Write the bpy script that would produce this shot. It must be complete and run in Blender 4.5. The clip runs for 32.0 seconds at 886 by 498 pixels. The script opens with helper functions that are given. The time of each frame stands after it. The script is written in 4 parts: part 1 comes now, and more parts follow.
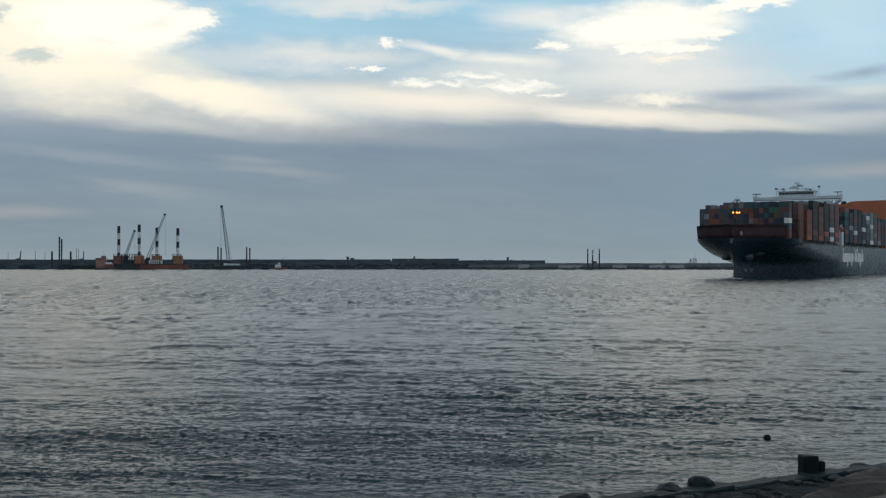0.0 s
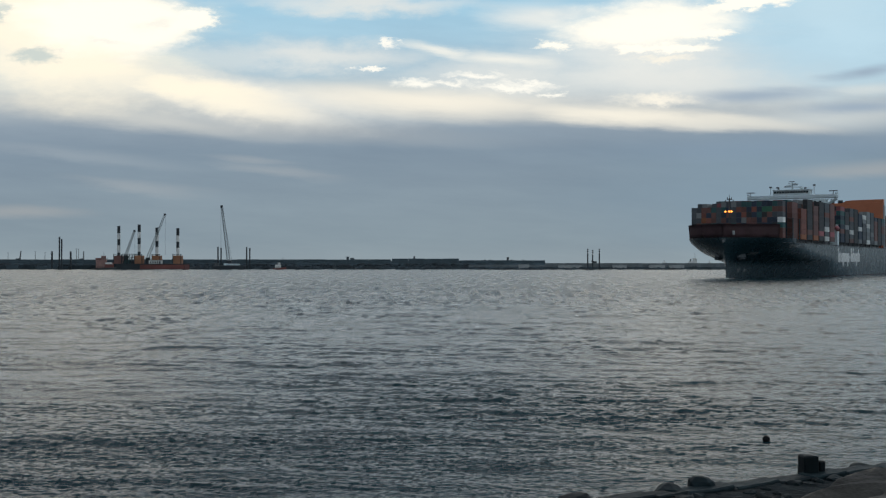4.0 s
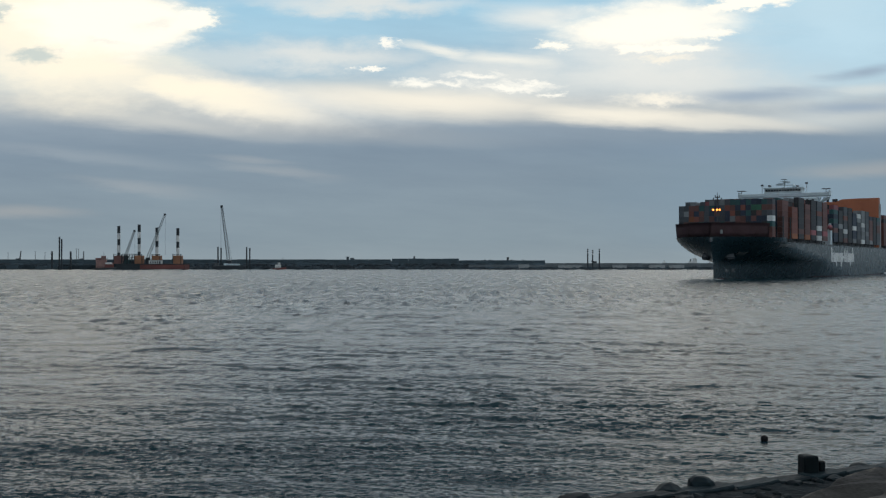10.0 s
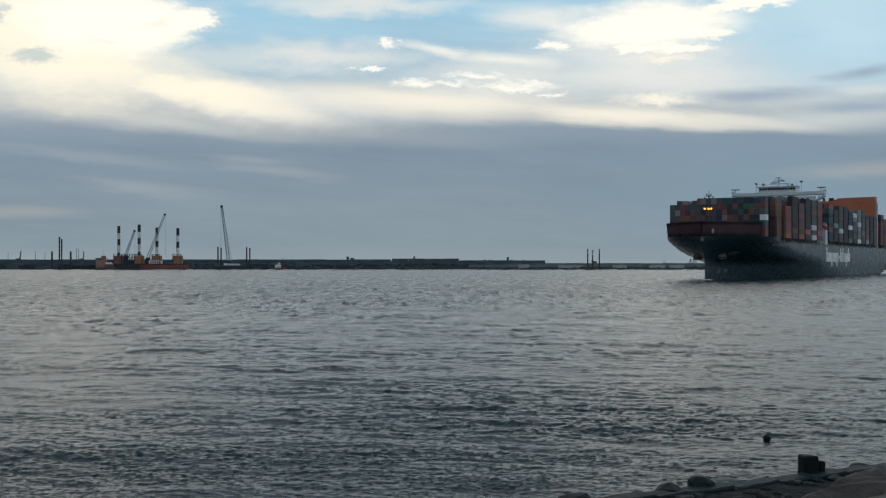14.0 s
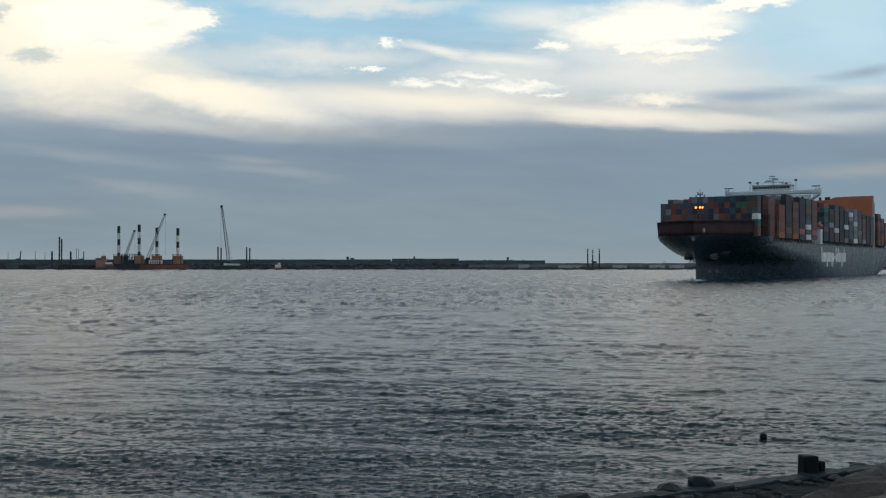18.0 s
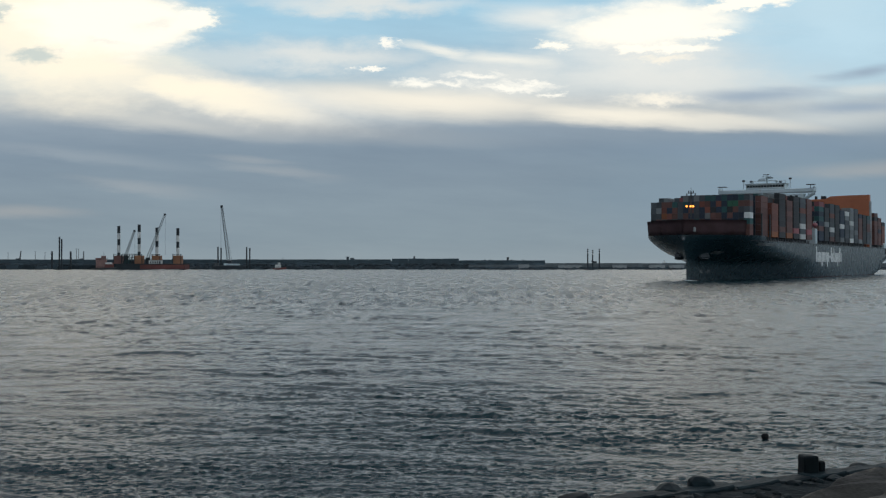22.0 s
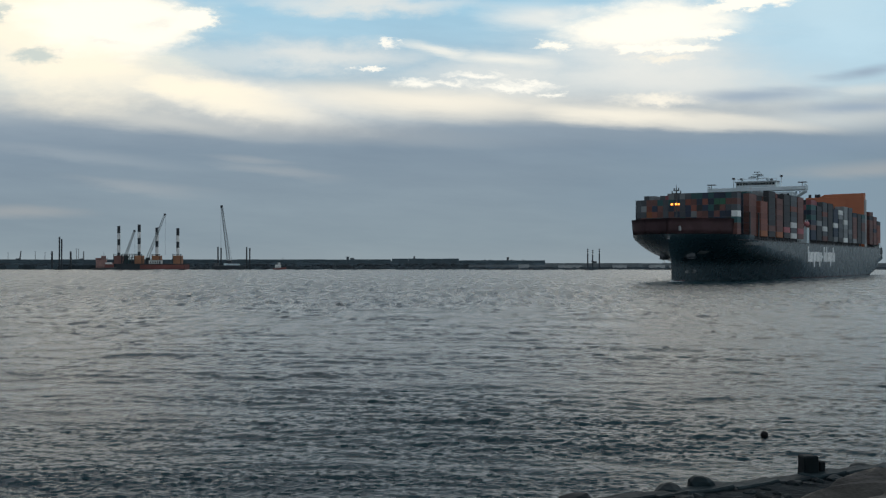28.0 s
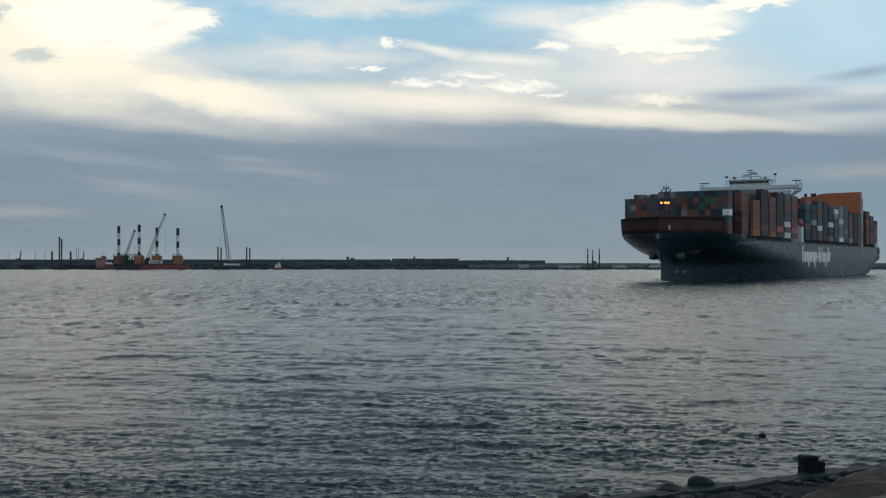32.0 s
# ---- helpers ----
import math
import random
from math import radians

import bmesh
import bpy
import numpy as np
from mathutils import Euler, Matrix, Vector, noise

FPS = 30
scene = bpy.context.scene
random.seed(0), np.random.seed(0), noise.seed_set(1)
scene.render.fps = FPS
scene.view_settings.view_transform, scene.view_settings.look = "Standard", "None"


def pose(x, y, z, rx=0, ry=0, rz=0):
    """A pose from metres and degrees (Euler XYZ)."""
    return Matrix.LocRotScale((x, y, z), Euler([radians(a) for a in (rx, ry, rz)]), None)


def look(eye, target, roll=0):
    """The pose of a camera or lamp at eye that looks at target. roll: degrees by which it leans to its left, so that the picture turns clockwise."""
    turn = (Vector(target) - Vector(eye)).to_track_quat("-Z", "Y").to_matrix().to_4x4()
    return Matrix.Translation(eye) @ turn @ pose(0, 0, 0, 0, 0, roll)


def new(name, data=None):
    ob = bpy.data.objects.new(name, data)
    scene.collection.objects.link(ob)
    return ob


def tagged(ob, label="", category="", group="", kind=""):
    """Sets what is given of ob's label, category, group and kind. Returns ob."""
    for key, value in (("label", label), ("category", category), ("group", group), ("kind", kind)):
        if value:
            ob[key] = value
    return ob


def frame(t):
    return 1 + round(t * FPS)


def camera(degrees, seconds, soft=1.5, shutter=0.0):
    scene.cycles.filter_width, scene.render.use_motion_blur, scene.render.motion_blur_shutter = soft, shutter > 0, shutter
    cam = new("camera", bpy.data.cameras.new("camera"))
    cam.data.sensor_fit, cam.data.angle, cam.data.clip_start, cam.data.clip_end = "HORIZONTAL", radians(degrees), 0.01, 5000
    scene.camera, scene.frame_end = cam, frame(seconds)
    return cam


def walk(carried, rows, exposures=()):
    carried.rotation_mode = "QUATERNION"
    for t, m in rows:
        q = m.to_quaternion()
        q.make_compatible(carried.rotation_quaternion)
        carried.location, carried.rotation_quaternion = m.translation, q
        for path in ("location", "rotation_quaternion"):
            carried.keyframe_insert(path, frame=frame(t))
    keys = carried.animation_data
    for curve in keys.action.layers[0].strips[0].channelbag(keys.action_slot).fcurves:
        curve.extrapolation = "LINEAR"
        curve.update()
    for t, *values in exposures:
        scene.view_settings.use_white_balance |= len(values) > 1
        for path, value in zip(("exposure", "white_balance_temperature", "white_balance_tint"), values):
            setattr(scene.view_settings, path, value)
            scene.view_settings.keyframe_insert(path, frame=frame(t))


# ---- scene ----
cam = camera(41.65, 32.0, soft=1.25)
EYE = (0.0, 0.0, 8.0)
walk(cam, [(0.0, look(EYE, (0.0, 100.0, 9.165))), (32.0, look(EYE, (0.0, 100.0, 9.165)))])

# ---------------------------------------------------------------- sky, sun
SUN_AZ, SUN_EL = radians(-18), radians(48.0)

def nodes_of(tree):
    """Small helpers that add nodes to a tree and link them."""
    def add(kind, **props):
        n = tree.nodes.new(kind)
        for k, v in props.items():
            if k == "operation":
                n.operation = v
            elif k == "data_type":
                n.data_type = v
            elif k == "interpolation":
                n.interpolation_type = v
        return n

    def put(socket, v):
        if isinstance(v, bpy.types.NodeSocket):
            tree.links.new(v, socket)
        elif isinstance(v, (tuple, list)) and len(v) == 3 and socket.type == "RGBA":
            socket.default_value = (*v, 1)
        else:
            socket.default_value = v

    def math_(op, a, b=0.0, c=None, clamp=False):
        n = add("ShaderNodeMath", operation=op)
        n.use_clamp = clamp
        put(n.inputs[0], a)
        put(n.inputs[1], b)
        if c is not None:
            put(n.inputs[2], c)
        return n.outputs[0]

    def mix(f, a, b, kind="MIX"):
        n = add("ShaderNodeMix", data_type="RGBA")
        n.blend_type = kind
        put(n.inputs[0], f)
        put(n.inputs[6], a)
        put(n.inputs[7], b)
        return n.outputs[2]

    def noise_(vec, scale, detail=4.0, rough=0.55):
        n = add("ShaderNodeTexNoise")
        put(n.inputs["Vector"], vec)
        n.inputs["Scale"].default_value = scale
        n.inputs["Detail"].default_value = detail
        n.inputs["Roughness"].default_value = rough
        return n.outputs[0]

    def smooth(v, lo, hi, a=0.0, b=1.0):
        n = add("ShaderNodeMapRange", interpolation="SMOOTHSTEP")
        for i, w in enumerate((v, lo, hi, a, b)):
            put(n.inputs[i], w)
        return n.outputs[0]

    def ramp(v, stops, kind="LINEAR"):
        n = add("ShaderNodeValToRGB")
        n.color_ramp.interpolation = kind
        els = n.color_ramp.elements
        while len(els) < len(stops):
            els.new(0.5)
        for e, (at, col) in zip(els, stops):
            e.position, e.color = at, (*col, 1)
        put(n.inputs[0], v)
        return n.outputs[0]

    def vec(x, y, z=0.0):
        n = add("ShaderNodeCombineXYZ")
        for i, w in enumerate((x, y, z)):
            put(n.inputs[i], w)
        return n.outputs[0]
    return add, put, math_, mix, noise_, smooth, ramp, vec


def sky():
    w = bpy.data.worlds.new("sky")
    w.use_nodes = True
    scene.world = w
    t = w.node_tree
    t.nodes.clear()
    add, put, M, mix, noise_, smooth, ramp, vec = nodes_of(t)
    sep = add("ShaderNodeSeparateXYZ")
    put(sep.inputs[0], add("ShaderNodeTexCoord").outputs["Generated"])
    x, y, z = sep.outputs
    fwd = M("MAXIMUM", y, 0.08)
    p0, q0 = M("DIVIDE", x, fwd), M("DIVIDE", z, fwd)      # tangents to the side and upwards
    # ragged edges: the same noise bends every cloud
    n1 = noise_(vec(M("MULTIPLY", p0, 14.0), M("MULTIPLY", q0, 46.0), 3.1), 1.0, 7.0, 0.62)
    n2 = noise_(vec(M("MULTIPLY", p0, 17.0), M("MULTIPLY", q0, 40.0), 9.7), 1.0, 7.0, 0.62)
    streak = noise_(vec(M("MULTIPLY", p0, 5.0), M("ADD", M("MULTIPLY", q0, 30.0), M("MULTIPLY", p0, 1.5)), 5.5), 1.0, 6.0, 0.6)
    p = M("ADD", p0, M("MULTIPLY", M("SUBTRACT", n1, 0.5), 0.10))
    q = M("ADD", q0, M("MULTIPLY", M("SUBTRACT", n2, 0.5), 0.035))

    n3 = noise_(vec(M("MULTIPLY", p0, 46.0), M("MULTIPLY", q0, 120.0), 1.7), 1.0, 7.0, 0.68)
    n4 = noise_(vec(M("MULTIPLY", p0, 52.0), M("MULTIPLY", q0, 110.0), 6.2), 1.0, 7.0, 0.68)
    pf = M("ADD", p0, M("MULTIPLY", M("SUBTRACT", n3, 0.5), 0.060))
    qf = M("ADD", q0, M("MULTIPLY", M("SUBTRACT", n4, 0.5), 0.020))

    ps = M("ADD", p0, M("MULTIPLY", M("SUBTRACT", streak, 0.5), 0.12))
    qs = M("ADD", q0, M("MULTIPLY", M("SUBTRACT", streak, 0.5), 0.016))

    def cloud(cx, cy, rx, ry, tilt, soft, small):
        c, s = math.cos(radians(tilt)), math.sin(radians(tilt))
        u, v = {"small": (pf, qf), "smooth": (ps, qs)}.get(small, (p, q))
        dx, dy = M("SUBTRACT", u, cx), M("SUBTRACT", v, cy)
        a = M("DIVIDE", M("ADD", M("MULTIPLY", dx, c), M("MULTIPLY", dy, s)), rx)
        b = M("DIVIDE", M("SUBTRACT", M("MULTIPLY", dy, c), M("MULTIPLY", dx, s)), ry)
        d = M("SQRT", M("ADD", M("MULTIPLY", a, a), M("MULTIPLY", b, b)))
        return smooth(d, 1.0, 1.0 - soft)

    def layer(col, tint, strength, clouds, small=""):
        total = None
        for k in clouds:
            m = cloud(*k, small)
            total = m if total is None else M("MAXIMUM", total, m)
        return mix(M("MULTIPLY", total, strength, clamp=True), col, tint)

    base = ramp(M("MULTIPLY", q0, 2.5), [
        (0.0, (0.272, 0.334, 0.372)), (0.05, (0.250, 0.318, 0.365)), (0.14, (0.240, 0.310, 0.368)),
        (0.24, (0.226, 0.298, 0.370)), (0.29, (0.27, 0.34, 0.41)), (0.35, (0.50, 0.55, 0.57)),
        (0.42, (0.40, 0.57, 0.68)), (0.56, (0.36, 0.60, 0.76)), (0.66, (0.13, 0.235, 0.335)), (1.0, (0.075, 0.14, 0.21))])
    base = mix(1.0, base, ramp(streak, [(0.25, (0.89, 0.90, 0.92)), (0.75, (1.10, 1.09, 1.07))]), "MULTIPLY")
    col = base
    # soft warm veils, then the bright masses, then small bright clouds, then grey wisps over them
    col = layer(col, (0.78, 0.80, 0.77), 0.9, [
        (0.1922, 0.1578, 0.2039, 0.0364, 0.0, 1.0), (-0.1087, 0.1772, 0.1456, 0.0194, 0.0, 1.0), (-0.0699, 0.2218, 0.1456, 0.0126, 0.0, 1.0), (0.0563, 0.1578, 0.1359, 0.0340, 0.0, 1.0), (-0.1573, 0.1408, 0.2039, 0.0291, -6.0, 1.0)])
    col = layer(col, (0.228, 0.325, 0.405), 0.7, [(0.3087, 0.0600, 0.2718, 0.0760, 0.0, 1.0)])
    col = layer(col, (0.53, 0.73, 0.84), 0.95, [(0.3500, 0.1950, 0.1500, 0.0750, 0.0, 1.0)])
    col = layer(col, (0.93, 0.88, 0.76), 1.0, [
        (-0.0117, 0.1393, 0.2039, 0.0184, -4.0, 1.0), (0.1534, 0.1262, 0.2039, 0.0131, -4.0, 1.0), (-0.1767, 0.1393, 0.1311, 0.0223, -10.0, 1.0)], "smooth")
    col = layer(col, (0.72, 0.76, 0.74), 0.6, [(0.3300, 0.1230, 0.1300, 0.0170, 1.0, 1.0), (0.3600, 0.1480, 0.0700, 0.0080, 4.0, 1.0)], "smooth")
    col = layer(col, (0.95, 0.93, 0.84), 0.8, [(-0.0116, 0.1810, 0.0480, 0.0075, -14.0, 1.0), (0.0420, 0.1730, 0.0600, 0.0085, -5.0, 1.0)], "smooth")
    col = layer(col, (0.80, 0.78, 0.70), 0.5, [(0.2505, 0.1180, 0.1262, 0.0107, -3.0, 1.0), (-0.2350, 0.1214, 0.1845, 0.0146, -5.0, 1.0)], "smooth")
    col = layer(col, (0.92, 0.90, 0.83), 0.75, [(0.1680, 0.1869, 0.1456, 0.0485, 0.0, 1.0), (0.0854, 0.2112, 0.0680, 0.0194, 0.0, 1.0)], "smooth")
    col = layer(col, (0.97, 0.92, 0.80), 1.0, [(0.1850, 0.1398, 0.0558, 0.0083, 0.0, 1.0), (0.1922, 0.1757, 0.0388, 0.0044, 0.0, 1.0)], "small")
    col = layer(col, (1.04, 0.96, 0.78), 1.0, [
        (-0.3272, 0.1772, 0.1748, 0.0607, -6.0, 0.85), (-0.2204, 0.1481, 0.1214, 0.0223, -10.0, 0.9), (-0.3369, 0.2112, 0.1602, 0.0583, 0.0, 0.6)])
    col = layer(col, (1.12, 1.06, 0.92), 1.0, [
        # third cloud and next two layers: mostly above view, added to brighten water
        (-0.2981, 0.2063, 0.0971, 0.0340, -5.0, 0.6), (0.1874, 0.2083, 0.1117, 0.0262, 3.0, 0.8), (0.2750, 0.4100, 0.3000, 0.2300, 0.0, 0.9)])
    col = layer(col, (1.0, 0.96, 0.82), 0.62, [(-0.3700, 0.3500, 0.1600, 0.1500, 0.0, 1.0)])
    col = layer(col, (0.62, 0.80, 0.90), 0.8, [(0.5200, 0.3300, 0.2000, 0.1600, 0.0, 1.0)])
    col = layer(col, (1.12, 1.06, 0.92), 1.0, [
        (-0.2204, 0.2083, 0.0291, 0.0136, 8.0, 0.5), (-0.2592, 0.2063, 0.0583, 0.0291, 0.0, 0.6), (0.2602, 0.2228, 0.0534, 0.0078, 8.0, 0.6), (0.2214, 0.1966, 0.0340, 0.0058, 2.0, 0.6), (0.1680, 0.1840, 0.0291, 0.0049, 0.0, 0.7),
        (0.0942, 0.1869, 0.0175, 0.0058, -8.0, 0.8), (0.1630, 0.1985, 0.0800, 0.0170, 2.0, 0.7), (0.1980, 0.1850, 0.0500, 0.0060, 0.0, 0.8)], "small")
    col = layer(col, (1.05, 1.02, 0.92), 0.92, [
        (-0.0238, 0.1544, 0.0272, 0.0063, -3.0, 0.9), (0.0296, 0.1607, 0.0330, 0.0044, -4.0, 0.9), (0.0587, 0.1505, 0.0413, 0.0049, -2.0, 0.9), (-0.0641, 0.1655, 0.0165, 0.0024, 3.0, 0.8),
        (0.0951, 0.1432, 0.0146, 0.0034, -4.0, 1.0), (-0.0447, 0.1888, 0.0107, 0.0063, -25.0, 0.9), (0.0078, 0.1539, 0.0291, 0.0039, -3.0, 1.0), (0.0757, 0.1529, 0.0340, 0.0044, -3.0, 1.0)], "small")
    col = layer(col, (0.33, 0.42, 0.52), 0.85, [
        (0.2699, 0.1442, 0.0777, 0.0097, 2.0, 1.0), (0.3476, 0.1325, 0.0728, 0.0087, 2.0, 1.0), (0.3621, 0.1636, 0.0534, 0.0078, 8.0, 1.0)], "smooth")
    col = layer(col, (0.225, 0.31, 0.41), 0.45, [(0.2748, 0.0985, 0.2039, 0.0165, 1.0, 1.0)], "smooth")
    col = layer(col, (0.56, 0.64, 0.62), 0.85, [(-0.3495, 0.1786, 0.0301, 0.0107, 0.0, 0.7), (-0.3806, 0.2150, 0.0146, 0.0136, 0.0, 1.0)], "small")
    col = layer(col, (0.80, 0.80, 0.74), 0.45, [(-0.2447, 0.2053, 0.0291, 0.0068, 8.0, 1.0), (-0.2883, 0.1893, 0.0340, 0.0049, -8.0, 1.0), (-0.2350, 0.1675, 0.0728, 0.0068, -8.0, 1.0)], "small")
    col = layer(col, (0.50, 0.54, 0.56), 0.22, [(-0.1524, 0.1180, 0.0922, 0.0097, -10.0, 1.0), (-0.3175, 0.0927, 0.1456, 0.0087, -6.0, 1.0)], "smooth")
    col = layer(col, (0.40, 0.41, 0.41), 0.55, [(-0.3757, 0.0422, 0.0922, 0.0087, 0.0, 1.0), (0.3670, 0.0786, 0.0971, 0.0097, 0.0, 1.0)], "smooth")
    col = layer(col, (0.40, 0.43, 0.45), 0.42, [(-0.1379, 0.0791, 0.0728, 0.0073, -8.0, 1.0), (-0.1621, 0.0888, 0.0534, 0.0049, -4.0, 1.0), (-0.0602, 0.1117, 0.1748, 0.0146, -3.0, 1.0), (-0.2592, 0.0655, 0.0971, 0.0068, -6.0, 1.0)], "smooth")

    # clear sky above and behind, with broken grey cloud all round
    nish = add("ShaderNodeTexSky")
    nish.sky_type, nish.sun_disc = "NISHITA", False
    nish.sun_elevation, nish.sun_rotation = SUN_EL, SUN_AZ
    nish.air_density, nish.dust_density, nish.ozone_density = 1.0, 1.5, 2.0
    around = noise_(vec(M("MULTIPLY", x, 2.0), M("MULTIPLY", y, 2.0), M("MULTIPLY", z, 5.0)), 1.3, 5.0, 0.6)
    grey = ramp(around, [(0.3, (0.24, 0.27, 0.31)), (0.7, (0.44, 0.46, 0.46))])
    # unseen sky graded by direction, to light the ship's side and darken its bow
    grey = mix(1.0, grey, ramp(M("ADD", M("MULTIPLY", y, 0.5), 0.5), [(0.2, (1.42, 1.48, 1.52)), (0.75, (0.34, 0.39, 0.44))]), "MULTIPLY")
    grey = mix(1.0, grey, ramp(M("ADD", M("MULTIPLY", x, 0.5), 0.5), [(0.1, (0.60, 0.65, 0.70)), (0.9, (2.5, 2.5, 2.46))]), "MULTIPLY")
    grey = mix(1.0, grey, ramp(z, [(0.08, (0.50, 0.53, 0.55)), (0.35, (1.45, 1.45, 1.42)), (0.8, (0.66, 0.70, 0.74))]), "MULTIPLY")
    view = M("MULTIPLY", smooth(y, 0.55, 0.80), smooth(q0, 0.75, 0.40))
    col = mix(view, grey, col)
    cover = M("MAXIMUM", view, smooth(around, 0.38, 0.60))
    bg1, bg2, ms, out = (add(k) for k in ("ShaderNodeBackground", "ShaderNodeBackground", "ShaderNodeMixShader", "ShaderNodeOutputWorld"))
    put(bg1.inputs[0], nish.outputs[0])
    bg1.inputs[1].default_value = 0.06
    put(bg2.inputs[0], col)
    bg2.inputs[1].default_value = 1.0
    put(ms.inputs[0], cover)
    t.links.new(bg1.outputs[0], ms.inputs[1])
    t.links.new(bg2.outputs[0], ms.inputs[2])
    t.links.new(ms.outputs[0], out.inputs[0])


sky()
lamp = bpy.data.lights.new("sun", "SUN")
lamp.energy, lamp.angle, lamp.color = 0.5, radians(110), (1.0, 0.97, 0.92)
sun = new("sun", lamp)
sun.matrix_world = look((math.sin(SUN_AZ) * math.cos(SUN_EL) * 900, math.cos(SUN_AZ) * math.cos(SUN_EL) * 900, math.sin(SUN_EL) * 900), (0, 0, 0))


# ---------------------------------------------------------------- materials
def surface(name, colour, rough=0.6, metal=0.0, vary=0.25, scale=1.0, bump=0.0, dirt=None, spread=0.0, gloss=0.5):
    """A painted, concrete or stone surface: grain and stains at two scales, dirt, relief, and a tone for each object."""
    m = bpy.data.materials.new(name)
    m.use_nodes = True
    t = m.node_tree
    add, put, M, mix, noise_, smooth, ramp, vec = nodes_of(t)
    b = t.nodes["Principled BSDF"]
    co = add("ShaderNodeTexCoord").outputs["Object"]
    big, fine = noise_(co, 0.35 * scale, 5.0), noise_(co, 4.0 * scale, 4.0)
    dark = tuple(c * (1 - vary) for c in colour)
    light = tuple(min(1, c * (1 + vary)) for c in colour)
    col = mix(smooth(big, 0.3, 0.7), dark, light)
    col = mix(M("MULTIPLY", smooth(fine, 0.45, 0.75), 0.4 * min(1, vary * 2)), col, tuple(c * 0.6 for c in colour))
    if dirt:
        stain = noise_(co, 0.9 * scale, 7.0, 0.7)
        col = mix(smooth(stain, 0.56, 0.72), col, dirt)
    if spread:
        tone = M("ADD", M("MULTIPLY", add("ShaderNodeObjectInfo").outputs["Random"], 2 * spread), 1 - spread)
        col = mix(1.0, col, vec(tone, tone, tone), "MULTIPLY")
    put(b.inputs["Base Color"], col)
    put(b.inputs["Roughness"], M("ADD", M("MULTIPLY", fine, 0.25), rough - 0.12, clamp=True))
    b.inputs["Metallic"].default_value = metal
    b.inputs["Specular IOR Level"].default_value = gloss
    if bump:
        n = add("ShaderNodeBump")
        n.inputs["Strength"].default_value = 0.8
        n.inputs["Distance"].default_value = bump
        put(n.inputs["Height"], M("ADD", big, M("MULTIPLY", fine, 0.4)))
        put(b.inputs["Normal"], n.outputs[0])
    return m


def glow(name, colour, power):
    m = bpy.data.materials.new(name)
    m.use_nodes = True
    b = m.node_tree.nodes["Principled BSDF"]
    b.inputs["Base Color"].default_value = (*colour, 1)
    b.inputs["Emission Color"].default_value = (*colour, 1)
    b.inputs["Emission Strength"].default_value = power
    return m


def water_material():
    m = bpy.data.materials.new("sea_water")
    m.use_nodes = True
    t = m.node_tree
    add, put, M, mix, noise_, smooth, ramp, vec = nodes_of(t)
    b = t.nodes["Principled BSDF"]
    co = add("ShaderNodeTexCoord").outputs["Object"]
    mp = add("ShaderNodeMapping")
    mp.inputs["Scale"].default_value = (0.42, 1.0, 1.0)
    mp.inputs["Rotation"].default_value = (0, 0, radians(8))
    put(mp.inputs[0], co)
    patch = noise_(co, 0.012, 3.0)
    put(b.inputs["Base Color"], mix(patch, (0.006, 0.023, 0.030), (0.010, 0.037, 0.045)))
    b.inputs["IOR"].default_value = 1.333
    b.inputs["Specular IOR Level"].default_value = 0.38
    far = add("ShaderNodeVectorMath")
    far.operation = "LENGTH"
    put(far.inputs[0], co)
    # wind patches: rougher and smoother water, from streaks a few metres wide
    sep = add("ShaderNodeSeparateXYZ")
    put(sep.inputs[0], co)
    streak = noise_(vec(M("MULTIPLY", sep.outputs[0], 0.32), M("MULTIPLY", sep.outputs[1], 0.055)), 1.0, 3.0, 0.65)
    paws = M("MULTIPLY", M("SUBTRACT", streak, 0.5), smooth(far.outputs["Value"], 70.0, 300.0, 0.12, 0.40))
    put(b.inputs["Roughness"], M("ADD", smooth(far.outputs["Value"], 60.0, 400.0, 0.20, 0.29), paws))
    # slopes of every size, from long swell to ripples
    h = M("ADD", noise_(mp.outputs[0], 0.30, 6.0, 0.58), M("MULTIPLY", noise_(mp.outputs[0], 1.9, 5.0, 0.66), 0.42))
    n = add("ShaderNodeBump")
    n.inputs["Strength"].default_value = 1.0
    n.inputs["Distance"].default_value = 0.26
    put(n.inputs["Height"], h)
    put(b.inputs["Normal"], n.outputs[0])
    return m


WATER = water_material()
HULL = surface("navy_black_hull_paint", (0.010, 0.029, 0.038), 0.27, vary=0.2, scale=0.06, dirt=(0.018, 0.034, 0.040), gloss=0.95)
RED = surface("oxide_red_paint", (0.125, 0.072, 0.078), 0.75, vary=0.25, scale=0.2, dirt=(0.05, 0.025, 0.02))
BOOT = surface("boot_top_red_paint", (0.07, 0.032, 0.032), 0.6, vary=0.3, scale=0.2)
WHITE = surface("white_ship_paint", (0.56, 0.64, 0.67), 0.45, vary=0.08, scale=0.3, dirt=(0.45, 0.40, 0.34))
LETTER = surface("white_letter_paint", (0.90, 0.90, 0.88), 0.5, vary=0.04, scale=0.3)
DECK = surface("deck_red_brown", (0.13, 0.06, 0.05), 0.7, vary=0.2, scale=0.3)
STEEL = surface("dark_steel", (0.06, 0.065, 0.07), 0.5, vary=0.3, scale=0.5)
FUNNEL = surface("orange_funnel_paint", (0.47, 0.15, 0.07), 0.5, vary=0.12, scale=0.15, dirt=(0.36, 0.11, 0.05))
GLASS = surface("dark_window_glass", (0.02, 0.03, 0.035), 0.12, vary=0.1)
LIGHT = glow("orange_lamp_glow", (1.0, 0.30, 0.05), 3.2)
